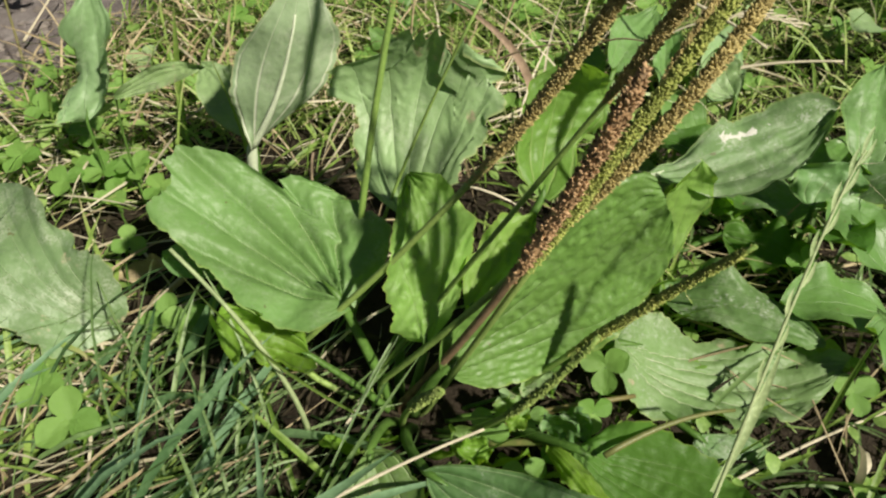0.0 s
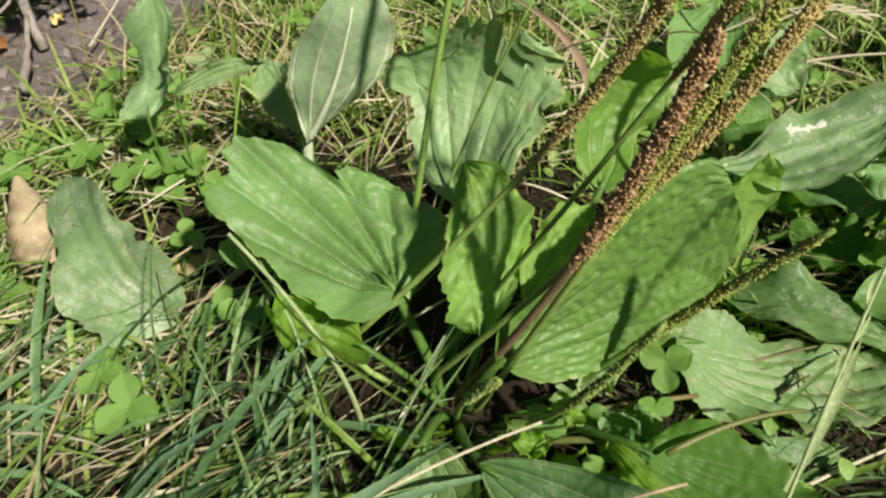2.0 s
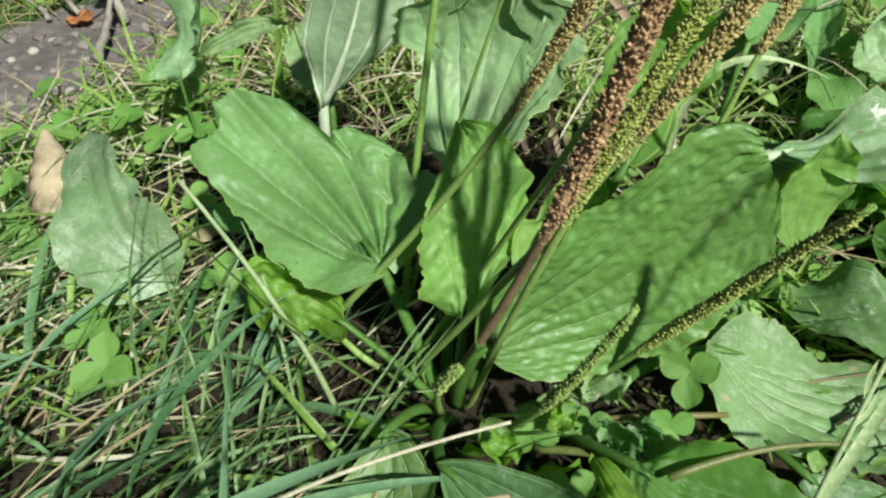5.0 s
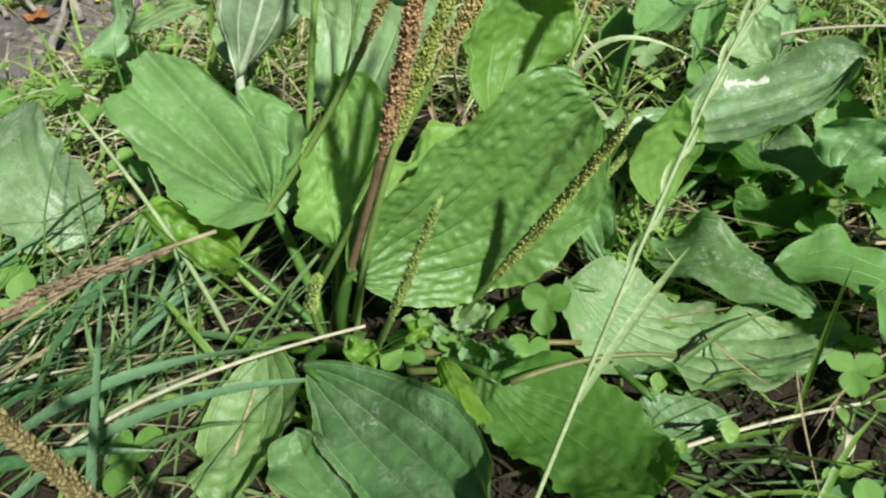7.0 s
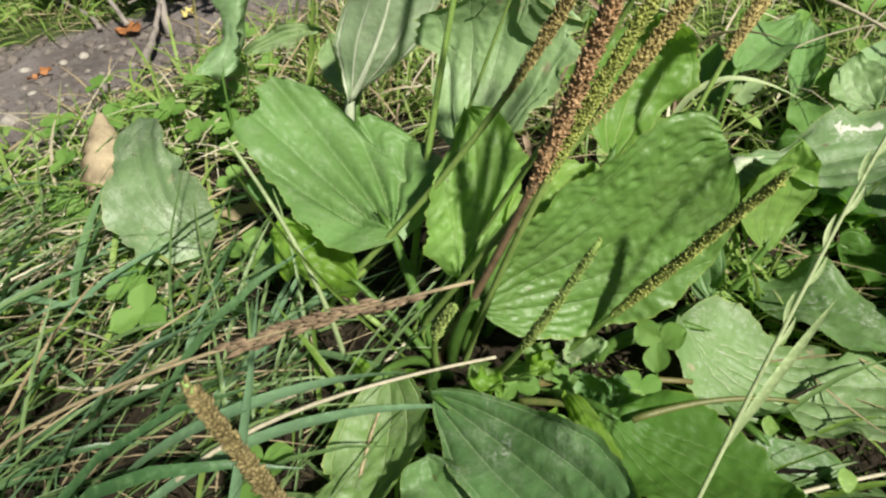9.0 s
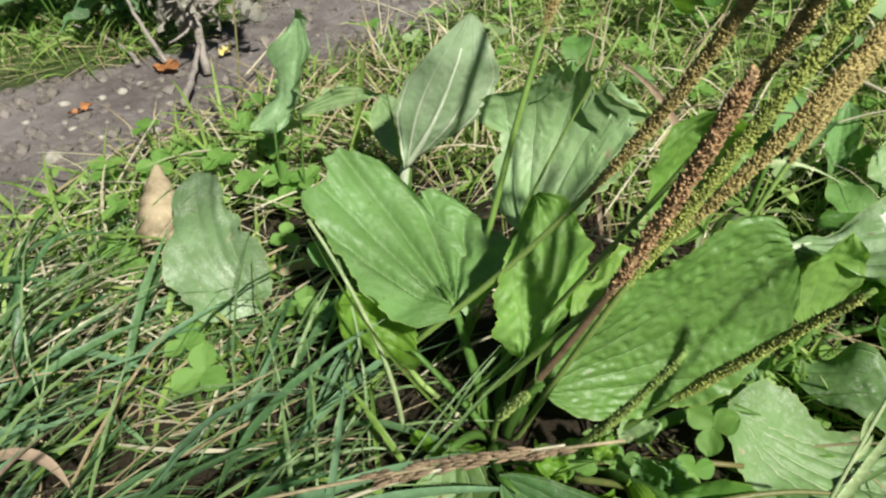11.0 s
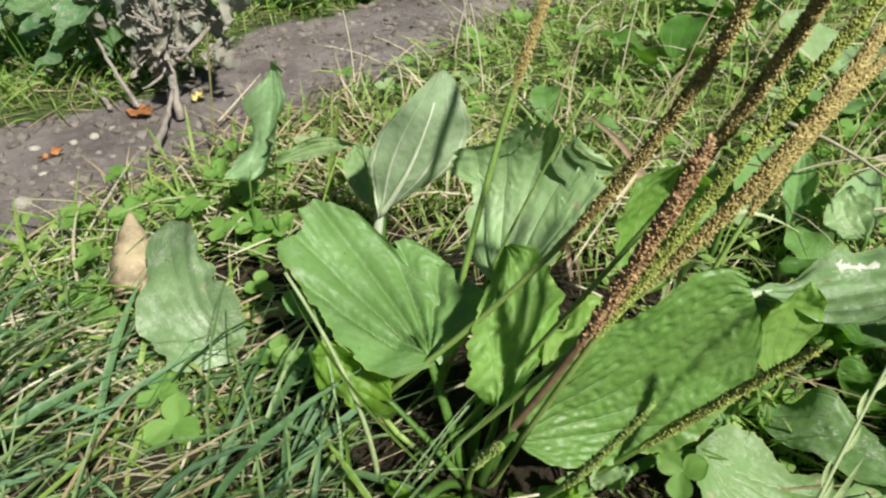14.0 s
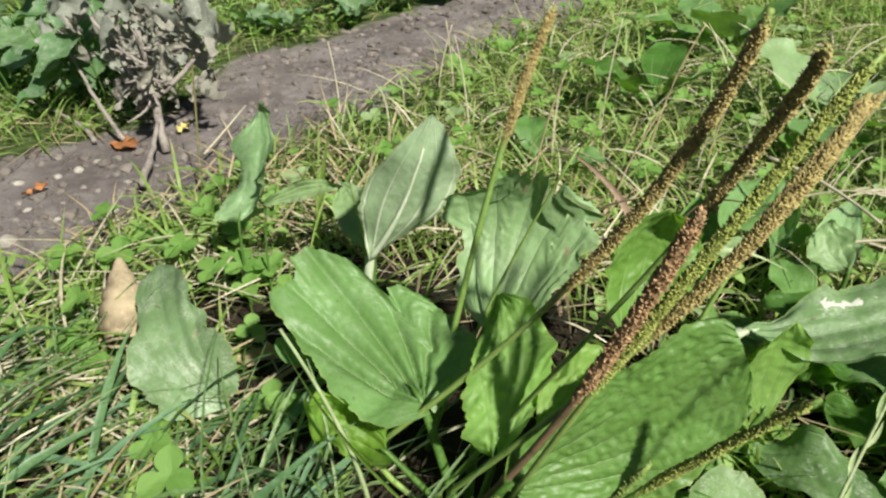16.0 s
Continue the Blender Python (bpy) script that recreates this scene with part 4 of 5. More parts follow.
def clover(x, y, tall, size, yaw, tilt, mat=CLOVER, lean=(0, 0)):
    z = height(x, y)
    top = Vector((x + lean[0], y + lean[1], z + tall))
    stem = thing("clover_leaf", (x, y, z), "three-part clover leaf on a thin stalk in the grass", "clover", "clover leaves")
    pv, pf = tube(bezier(Vector((x, y, z - 0.004)), Vector((x + lean[0] * 0.2, y + lean[1] * 0.2, z + tall * 0.6)), top, 7), [0.0006] * 7, 5)
    part("stalk", mesh_of("stalk", pv, pf, PETIOLE), stem)
    for q in range(3):
        leaf = new("leaflet", LEAFLETS[mat])
        leaf.parent = stem
        leaf.matrix_basis = Matrix.Translation(top - Vector((x, y, z))) @ pose(0, 0, 0, 0.6 * tilt[0], tilt[1], 0) @ pose(0, 0, 0, 0, 0, yaw + 120 * q) @ pose(0, 0, 0, 14, 0, 0) @ Matrix.Scale(size * 0.78, 4)
    return stem


for x, y, tall, size, yaw, tx, ty in (
        (-0.1310, 0.1688, 0.022, 0.0165, 20, 35, 5), (-0.2890, 0.3015, 0.028, 0.016, 70, 25, 0), (-0.2560, 0.3095, 0.028, 0.016, 10, 30, 10), (-0.2170, 0.3170, 0.028, 0.014, 40, 28, 0), (-0.1710, 0.3076, 0.026, 0.014, 25, 30, 5), (-0.1530, 0.3065, 0.028, 0.013, 90, 25, -5), (-0.1860, 0.2990, 0.026, 0.013, 55, 30, 0), (-0.1598, 0.3124, 0.022, 0.0145, 45, 25, -8),
        (-0.1914, 0.3393, 0.026, 0.014, 80, 30, 0), (-0.2381, 0.3345, 0.022, 0.013, 100, 20, 12), (-0.2667, 0.3446, 0.02, 0.012, 30, 30, 0), (-0.2245, 0.3601, 0.03, 0.014, 15, 38, 0),
        (-0.2038, 0.3538, 0.024, 0.013, 60, 25, 0), (-0.1160, 0.2243, 0.016, 0.014, 5, 25, 0), (-0.1030, 0.2165, 0.02, 0.014, 75, 30, 10), (0.0640, 0.1975, 0.026, 0.0135, 40, 65, -30), (0.0585, 0.1830, 0.016, 0.0105, 80, 75, 35),
        (-0.0466, 0.1136, 0.022, 0.0155, 65, 20, -15), (-0.1499, 0.1846, 0.02, 0.013, 30, 30, 0), (0.1656, 0.2038, 0.01, 0.013, 55, 35, 0), (0.1679, 0.2588, 0.014, 0.012, 20, 30, 0),
        (0.1600, 0.2624, 0.024, 0.011, 90, 40, 0), (0.0348, 0.1785, 0.012, 0.010, 50, 30, 0), (0.0456, 0.1682, 0.012, 0.011, 10, 30, 0), (0.0520, 0.1805, 0.010, 0.010, 100, 25, 0),
        (-0.1638, 0.2959, 0.02, 0.012, 0, 30, 0), (-0.1432, 0.3027, 0.018, 0.012, 33, 20, 0), (-0.1793, 0.3136, 0.024, 0.012, 77, 30, -10), (0.1366, 0.1316, 0.012, 0.010, 33, 30, 0), (0.1600, 0.1494, 0.014, 0.012, 10, 45, 12), (0.0189, 0.1706, 0.016, 0.011, 20, 35, 0), (0.0324, 0.1540, 0.012, 0.011, 70, 30, 0)):
    clover(x, y, tall, size, yaw, (tx, ty))
rng = random.Random(11)
count = 0
while count < 240:
    x, y = rng.uniform(-0.30, 0.55), rng.uniform(0.30, 1.1) if count > 14 else rng.uniform(0.22, 0.4)
    if bare(x, y) > 0.4 or (y < 0.36 and -0.13 < x < 0.22) or (x < 0.0 and y < 0.5 and rng.random() < 0.5):
        continue
    clover(x, y, rng.uniform(0.012, 0.034), rng.uniform(0.009, 0.0145), rng.uniform(0, 120), (rng.uniform(5, 45), rng.uniform(-20, 20)), CLOVER if rng.random() < 0.9 else CLOVER_PALE,
           (rng.uniform(-0.008, 0.008), rng.uniform(-0.008, 0.008)))
    count += 1


# ---- grass and litter ----
def arc(x, y, z, azimuth, length, rise, droop, n=7, bend=0.0):
    """A blade's line: it starts steep and sinks towards its end."""
    pts, p, pitch, yaw = [], Vector((x, y, z)), rise, azimuth
    for i in range(n):
        pts.append(p.copy())
        d = Vector((math.cos(yaw) * math.cos(pitch), math.sin(yaw) * math.cos(pitch), math.sin(pitch)))
        p = p + d * (length / (n - 1))
        if p.z < height(p.x, p.y) + 0.002:
            p.z = height(p.x, p.y) + 0.002
        pitch -= droop / (n - 1)
        yaw += bend / (n - 1)
    return pts


def stuff(name, ribbons, mat, label, category):
    v, f, t = gather(ribbons)
    return tagged(new(name, mesh_of(name, v, f, mat, t)), label, category, kind="stuff")


rng = random.Random(21)


def sward(count, zone, length, width, rise, droop, keep=lambda x, y: True, azimuth=None, crease=0.35, low=0.0):
    out = []
    tries = 0
    while len(out) < count and tries < count * 30:
        tries += 1
        x, y = rng.uniform(zone[0], zone[1]), rng.uniform(zone[2], zone[3])
        if rng.random() < bare(x, y) * 1.02 or not keep(x, y):
            continue
        a = rng.uniform(0, 2 * math.pi) if azimuth is None else rng.gauss(*azimuth)
        l = rng.uniform(*length)
        pts = arc(x, y, height(x, y) + low, a, l, rng.uniform(*rise), rng.uniform(*droop), 6, rng.uniform(-0.6, 0.6))
        out.append(ribbon(pts, rng.uniform(*width), crease=crease, twist=rng.uniform(-1.2, 1.2)))
    return out


def clear(x, y):
    return ((x + 0.010) / 0.042) ** 2 + ((y - 0.182) / 0.032) ** 2 > 1


def open_sward(x, y):
    """Not where the broad leaves lie close to the ground."""
    if ((x + 0.075) / 0.125) ** 2 + ((y - 0.285) / 0.085) ** 2 < 1 and noise.noise((x * 700, y * 700, 4.0)) < 0.22:
        return False
    return clear(x, y) and not (0.0 < x < 0.19 and 0.10 < y < 0.30) and not (-0.13 < x < 0.05 and 0.165 < y < 0.29)


stuff("grass", sward(6500, (-0.75, 0.6, 0.28, 1.25), (0.022, 0.06), (0.0010, 0.0024), (0.5, 1.4), (0.6, 2.0), open_sward), GRASS, "short green grass growing through clover behind the plants", "grass")
stuff("grass", sward(4200, (-0.16, 0.52, 0.33, 1.05), (0.025, 0.07), (0.0008, 0.0018), (0.2, 1.4), (0.4, 1.9), open_sward, None, 0.3, 0.004), GRASS_LIGHT, "fine bright yellow-green grass in the sward behind", "grass")
stuff("grass", sward(300, (-0.36, 0.0, 0.14, 0.36), (0.03, 0.08), (0.0011, 0.0028), (0.2, 1.1), (0.5, 1.6), open_sward), GRASS, "thin tangled green grass on the ground", "grass")
stuff("grass", sward(360, (-0.32, -0.03, 0.03, 0.21), (0.05, 0.12), (0.0007, 0.0018), (0.15, 1.1), (0.3, 1.5), lambda x, y: y < 0.20 + 0.2 * (x + 0.1) or x < -0.16, (0.85, 0.6)), GRASS_MID,
      "fine light green grass between the long blades", "grass")
stuff("grass", sward(60, (-0.30, -0.075, 0.03, 0.20), (0.05, 0.105), (0.0020, 0.0044), (0.35, 1.2), (0.6, 1.9), lambda x, y: y < 0.19 + 0.2 * (x + 0.1) or x < -0.18, (0.7, 0.5)), GRASS_GREY,
      "pale grey-green grass blades leaning over one another", "grass")
stuff("grass", sward(62, (-0.30, -0.075, 0.03, 0.20), (0.05, 0.115), (0.0024, 0.0052), (0.45, 1.3), (0.6, 1.9), lambda x, y: y < 0.19 + 0.2 * (x + 0.1) or x < -0.18, (0.8, 0.5)), GRASS_BLUE,
      "long blue-green grass blades leaning over one another", "grass")
stuff("grass", sward(260, (0.0, 0.3, 0.04, 0.36), (0.015, 0.045), (0.0008, 0.0018), (0.0, 0.4), (0.5, 1.5), clear), GRASS, "thin green grass between the flat leaves", "grass")
stuff("grass", sward(60, (0.078, 0.115, 0.235, 0.275), (0.02, 0.045), (0.0010, 0.0024), (0.5, 1.4), (0.3, 1.4), clear), GRASS, "tuft of yellow-green grass between the broad leaves", "grass")
stuff("grass", sward(150, (0.10, 0.24, 0.235, 0.35), (0.02, 0.055), (0.0008, 0.0020), (0.1, 1.1), (0.4, 1.6), clear), GRASS_MID, "thin grass in the shade of the leaves", "grass")
stuff("straw", sward(60, (0.07, 0.22, 0.20, 0.34), (0.03, 0.08), (0.0006, 0.0014), (0.0, 0.5), (0.0, 0.6), clear, None, 0.2, 0.006), STRAW, "dry stems lying between the flat leaves", "straw")
stuff("straw", sward(2150, (-0.6, 0.55, 0.19, 1.15), (0.03, 0.10), (0.0006, 0.0016), (-0.05, 0.35), (0.0, 0.5), open_sward, None, 0.2, 0.006), STRAW, "tangled dry tan straw and old stems", "straw")
stuff("straw", sward(60, (-0.34, -0.03, 0.13, 0.36), (0.03, 0.09), (0.0007, 0.0020), (-0.05, 0.3), (0.0, 0.4), clear, (0.5, 0.6), 0.2, 0.008), STRAW_PALE, "bleached dry grass stems lying on the ground", "straw")
stuff("straw", sward(50, (-0.30, 0.0, 0.03, 0.22), (0.04, 0.10), (0.0006, 0.0015), (0.05, 0.6), (0.2, 0.9), clear, (0.6, 0.8), 0.3, 0.010), STRAW, "dry tan grass blades among the green ones", "straw")
stuff("straw", sward(700, (-0.2, 0.5, 0.31, 0.9), (0.04, 0.10), (0.0008, 0.0018), (0.0, 0.9), (0.4, 1.6), open_sward, None, 0.3, 0.012), STRAW_PALE, "bleached dry stems in the sward behind", "straw")
stuff("grass", sward(260, (-0.36, -0.12, 0.19, 0.36), (0.03, 0.08), (0.0012, 0.0026), (0.1, 0.8), (0.3, 1.4), open_sward), GRASS, "thin pale grass tangled round the dusty leaf", "grass")
stuff("straw", sward(200, (-0.36, -0.12, 0.19, 0.38), (0.03, 0.09), (0.0008, 0.0018), (0.0, 0.5), (0.1, 0.9), open_sward, None, 0.3, 0.012), STRAW_PALE, "bleached stems tangled round the dusty leaf", "straw")
stuff("straw", sward(360, (-0.32, 0.02, 0.325, 0.52), (0.03, 0.08), (0.0008, 0.0019), (0.1, 1.2), (0.3, 1.5), open_sward, None, 0.3, 0.004), STRAW, "dry tan grass standing among the green", "straw")
stuff("grass", sward(460, (-0.32, 0.04, 0.325, 0.52), (0.03, 0.070), (0.0010, 0.0024), (0.4, 1.4), (0.5, 1.8), open_sward), GRASS, "thin upright grass behind the broad leaf", "grass")
stuff("grass", sward(110, (0.09, 0.24, 0.09, 0.20), (0.02, 0.06), (0.0008, 0.0022), (0.05, 0.8), (0.3, 1.3), clear), GRASS_MID, "thin dark green grass over the litter", "grass")
stuff("grass", sward(55, (0.08, 0.26, 0.05, 0.20), (0.03, 0.07), (0.0012, 0.0028), (0.1, 0.8), (0.4, 1.3), clear, (0.3, 0.7)), GRASS, "yellow-green blades between the flat leaves", "grass")
stuff("grass", sward(3600, (-2.0, 2.0, -1.2, 2.6), (0.05, 0.11), (0.003, 0.007), (0.5, 1.4), (0.5, 1.8), lambda x, y: math.hypot(x, y - 0.5) > 0.85), GRASS, "loose tufts of grass on the ground around", "grass")
stuff("straw", sward(150, (-0.30, 0.03, 0.04, 0.22), (0.02, 0.06), (0.0006, 0.0013), (-0.1, 0.25), (0.0, 0.4), clear, None, 0.2, 0.003), STRAW, "fine dead grass lying under the blades", "straw")
# dense near-black flakes give the ground under the plants its shade
stuff("leaf_litter", sward(6500, (-0.40, 0.32, 0.02, 0.5), (0.008, 0.03), (0.0005, 0.0019), (-0.1, 0.4), (-0.3, 0.6), lambda x, y: True, None, 0.5, 0.002), SHADE_LITTER, "leaf litter under the plants, coloured near-black for the shade there", "litter")


def low_leaves(count, zone, size):
    """Small oval leaves of low weeds that close the sward."""
    out = []
    while len(out) < count:
        x, y = rng.uniform(zone[0], zone[1]), rng.uniform(zone[2], zone[3])
        if rng.random() < bare(x, y) * 1.05 or not open_sward(x, y) or (x < 0.02 and y < 0.52 and rng.random() < 0.8):
            continue
        a, z = rng.uniform(0, 6.28), height(x, y) + rng.uniform(0.004, 0.026)
        l = rng.uniform(*size)
        d = Vector((math.cos(a), math.sin(a), rng.uniform(-0.4, 0.7))).normalized() * l
        p = Vector((x, y, z))
        v, f, t = ribbon([p + d * u + Vector((0, 0, -0.25 * l * u * u)) for u in (0, 0.2, 0.42, 0.65, 0.85, 1.0)], l * rng.uniform(0.5, 0.85), crease=rng.uniform(0.1, 0.5), twist=rng.uniform(-0.4, 0.4), foot=0.2)
        out.append((v, f, t))
    return out


stuff("low_weeds", low_leaves(2600, (-0.7, 0.6, 0.27, 1.25), (0.005, 0.014)), COVER, "small fresh green weed leaves closing the sward", "weeds")
stuff("low_weeds", low_leaves(120, (-0.32, -0.1, 0.2, 0.36), (0.006, 0.013)), COVER, "small fresh green weed leaves at the soil's edge", "weeds")


def weed_leaves(count, zone, size):
    """Loose small oval leaves close to the ground."""
    out = []
    for _ in range(count):
        x, y = rng.uniform(zone[0], zone[1]), rng.uniform(zone[2], zone[3])
        a, l = rng.uniform(0, 6.28), rng.uniform(*size)
        d = Vector((math.cos(a), math.sin(a), rng.uniform(-0.1, 0.6))).normalized() * l
        p = Vector((x, y, height(x, y) + rng.uniform(0.002, 0.010)))
        out.append(ribbon([p + d * u + Vector((0, 0, -0.25 * l * u * u)) for u in (0, 0.2, 0.42, 0.65, 0.85, 1.0)], l * rng.uniform(0.5, 0.85), crease=rng.uniform(0.1, 0.5), twist=rng.uniform(-0.4, 0.4), foot=0.2))
    return out


stuff("low_weeds", weed_leaves(110, (0.075, 0.22, 0.215, 0.345), (0.006, 0.014)), COVER, "small weed leaves between the flat leaves", "weeds")
stuff("low_weeds", weed_leaves(16, (0.10, 0.20, 0.12, 0.20), (0.006, 0.013)), COVER, "small weed leaves on the litter", "weeds")


def single_blade(a, m, b, width, mat, label, name="grass_blade", crease=0.35, twist=0.4, up=Vector((0, -0.3, 1))):
    a, m, b = Vector(a), Vector(m), Vector(b)
    share = (m - a).length / ((m - a).length + (b - m).length)
    v, f, t = ribbon(through_points(a, m, share, b, 18), width, up, crease, twist)
    return tagged(new(name, mesh_of(name, v, f, mat, t)), label, "grass", "single grass blades")


# ---- soil: clods and stones ----
def lump(rng, size, flat=0.6):
    bm = bmesh.new()
    bmesh.ops.create_icosphere(bm, subdivisions=1, radius=1)
    o = rng.uniform(0, 50)
    verts = [Vector((v.co.x, v.co.y * rng.uniform(0.95, 1.05), v.co.z * flat)) * size * (1 + 0.55 * noise.noise((v.co.x * 1.3 + o, v.co.y * 1.3, v.co.z * 1.3))) for v in bm.verts]
    faces = [tuple(v.index for v in f.verts) for f in bm.faces]
    bm.free()
    return verts, faces


rng = random.Random(31)
pieces = []
while len(pieces) < 1500:
    x, y = rng.uniform(-0.6, 0.15), rng.uniform(0.26, 1.2)
    if rng.random() > bare(x, y):
        continue
    v, f = lump(rng, 0.0012 + 0.0065 * rng.random() ** 3.2)
    o = Vector((x, y, height(x, y) + 0.0005))
    pieces.append(([p + o for p in v], f))
v, f = join(pieces)
tagged(new("soil_clods", mesh_of("soil_clods", v, f, CLOD, None, False)), "crumbs and clods of dry grey-brown soil", "soil", kind="stuff")
for x, y, size in ((-0.3813, 0.3448, 0.0095), (-0.4144, 0.4602, 0.0055), (-0.4044, 0.4726, 0.005), (-0.4496, 0.4307, 0.0055), (-0.4059, 0.3916, 0.004), (-0.3386, 0.4035, 0.0045), (-0.3598, 0.4508, 0.004),
                   (-0.4240, 0.4463, 0.0045), (-0.3702, 0.3820, 0.0038), (-0.4533, 0.3923, 0.004)):
    v, f = lump(rng, size, 0.55)
    o = Vector((x, y, height(x, y) + size * 0.2))
    tagged(new("pebble", mesh_of("pebble", [p + o for p in v], f, STONE)), "small pale pebble on the dry soil", "stone", "pebbles on the soil")


# ---- single blades, stalks and seed heads that stand out ----
single_blade((-0.0910, 0.1003, 0.0220), (-0.0335, 0.1150, 0.0608), (-0.0083, 0.1560, 0.0327), 0.0042, GRASS_GREY, "broad blue-green grass blade bending over")
single_blade((-0.0974, 0.0876, 0.0022), (-0.0394, 0.1239, 0.0351), (0.0157, 0.1447, 0.0344), 0.0044, GRASS_GREY, "broad pale blue-green grass blade bending over")
single_blade((0.0802, 0.1286, 0.0568), (0.0925, 0.1449, 0.0716), (0.1038, 0.1642, 0.0773), 0.0023, RYE, "pale silvery grass blade standing up", up=Vector((-0.3, -0.8, 0.5)))
single_blade((0.1463, 0.1845, -0.0259), (0.1480, 0.1881, 0.0129), (0.1495, 0.1886, 0.0553), 0.0019, GRASS, "upright green grass blade", up=Vector((-0.3, -0.9, 0.2)))
single_blade((-0.0209, 0.1780, 0.0096), (-0.0472, 0.1577, 0.0815), (-0.0541, 0.1468, 0.1248), 0.0020, GRASS, "slim green blade in front of a broad leaf", up=Vector((0, -1, 0.2)))
single_blade((-0.1696, 0.1093, 0.0146), (-0.1515, 0.1321, 0.0287), (-0.1298, 0.1533, 0.0423), 0.0022, GRASS, "yellowish grass blade leaning over", up=Vector((0, -0.6, 0.8)))
single_blade((-0.0902, 0.2824, -0.0002), (-0.0848, 0.2835, 0.0550), (-0.0939, 0.2910, 0.1045), 0.0022, GRASS, "slim upright green blade", up=Vector((0, -1, 0.2)))
single_blade((-0.1507, 0.3513, -0.0059), (-0.1458, 0.3622, 0.0391), (-0.1361, 0.3693, 0.0907), 0.0045, GRASS, "upright dark green grass blade", up=Vector((0, -1, 0.2)))
single_blade((0.0540, 0.3101, -0.0092), (0.0804, 0.3168, 0.0647), (0.1112, 0.3212, 0.0539), 0.0030, RYE, "pale grass blade arching over", up=Vector((0, -0.8, 0.6)))
single_blade((0.0600, 0.3103, -0.0094), (0.0691, 0.2870, 0.0508), (0.0905, 0.2653, 0.0358), 0.0030, RYE, "pale grass blade arching over", up=Vector((0, -0.8, 0.6)))
for a, m, b in (((-0.1733, 0.0929, 0.0369), (-0.1596, 0.1084, 0.0371), (-0.1386, 0.1055, 0.0272)), ((-0.2051, 0.1469, 0.0181), (-0.1944, 0.1545, 0.0516), (-0.1738, 0.1695, 0.0621)), ((-0.1449, 0.0594, 0.0282), (-0.1284, 0.0857, 0.0668), (-0.1158, 0.1183, 0.0690))):
    single_blade(a, m, b, 0.0058, STRAW_PINK, "withered pinkish brown grass blade", "dead_blade", 0.25, 1.0)


def straw_stalk(points, radius, mat, label):
    a, m, b = (Vector(p) for p in points)
    v, f = tube(through_points(a, m, 0.5, b, 12), [radius * (1.1 - 0.5 * i / 11) for i in range(12)], 6)
    return tagged(new("dry_stalk", mesh_of("dry_stalk", v, f, mat)), label, "straw", "single dry stalks")


straw_stalk(((-0.0660, 0.1010, 0.0320), (-0.0349, 0.1248, 0.0438), (0.0183, 0.1506, 0.0512)), 0.0008, STRAW_PALE, "thin tan grass stalk bending over")
straw_stalk(((-0.0397, 0.2274, 0.0040), (-0.0146, 0.2328, 0.0769), (0.0175, 0.2293, 0.1506)), 0.0008, STALK, "thin yellowish green stalk before the pale leaf")
straw_stalk(((0.0991, 0.1619, -0.0115), (0.1383, 0.1807, -0.0071), (0.1819, 0.2014, -0.0117)), 0.0008, STRAW_PALE, "bleached straw lying between the leaves")
straw_stalk(((0.1068, 0.4008, 0.0757), (0.1321, 0.3851, 0.0708), (0.1549, 0.3552, 0.0651)), 0.0011, STRAW_PALE, "long bright bleached straw leaning over the leaves")
straw_stalk(((-0.0447, 0.1689, 0.0160), (-0.0487, 0.1666, 0.0634), (-0.0720, 0.1764, 0.1024)), 0.0010, RYE, "thin pale green stalk leaning on the broad leaf")
single_blade((0.1313, 0.1413, -0.0048), (0.1552, 0.1629, -0.0080), (0.1758, 0.1793, -0.0171), 0.0042, GRASS, "yellow-green grass blade lying flat")
single_blade((0.1358, 0.1398, -0.0007), (0.1535, 0.1535, -0.0012), (0.1709, 0.1655, -0.0094), 0.0040, GRASS_BLUE, "blue-green grass blade lying flat")
straw_stalk(((0.1083, 0.1619, -0.0115), (0.1452, 0.1748, -0.0190), (0.1807, 0.1861, -0.0273)), 0.0008, STRAW, "dry straw lying on the litter")
single_blade((0.1616, 0.1812, -0.0093), (0.1558, 0.1710, -0.0050), (0.1531, 0.1656, -0.0129), 0.0062, STRAW_PALE, "dry curled tan leaf strip", "dead_blade", 0.9, 2.2)
single_blade((-0.0542, 0.0847, 0.0003), (-0.0385, 0.1089, 0.0602), (-0.0415, 0.1346, 0.0868), 0.0036, GRASS_GREY, "upright blue-green grass blade", up=Vector((0, -1, 0.3)))
for a, m, b in (((0.0056, 0.3355, 0.0009), (0.0264, 0.3223, 0.0797), (0.0614, 0.3221, 0.0870)), ((0.0385, 0.3464, -0.0000), (0.0316, 0.3421, 0.0737), (-0.0034, 0.3495, 0.0986)), ((-0.0117, 0.3411, 0.0006), (-0.0003, 0.3390, 0.0634), (0.0277, 0.3421, 0.0757)),
                ((0.0632, 0.3629, -0.0012), (0.0790, 0.3592, 0.0679), (0.1051, 0.3645, 0.0625))):
    single_blade(a, m, b, 0.0040, STRAW_PINK, "withered tan grass blade bending over", "dead_blade", 0.4, 1.4)
straw_stalk(((0.1473, 0.3842, 0.0348), (0.1715, 0.3841, 0.0401), (0.2069, 0.3806, 0.0429)), 0.0010, STRAW_PALE, "bright bleached straw on the sward")
straw_stalk(((-0.3085, 0.4878, 0.0070), (-0.3051, 0.5173, 0.0150), (-0.2971, 0.5469, 0.0279)), 0.0010, STRAW_PALE, "pale straw leaning on the soil")
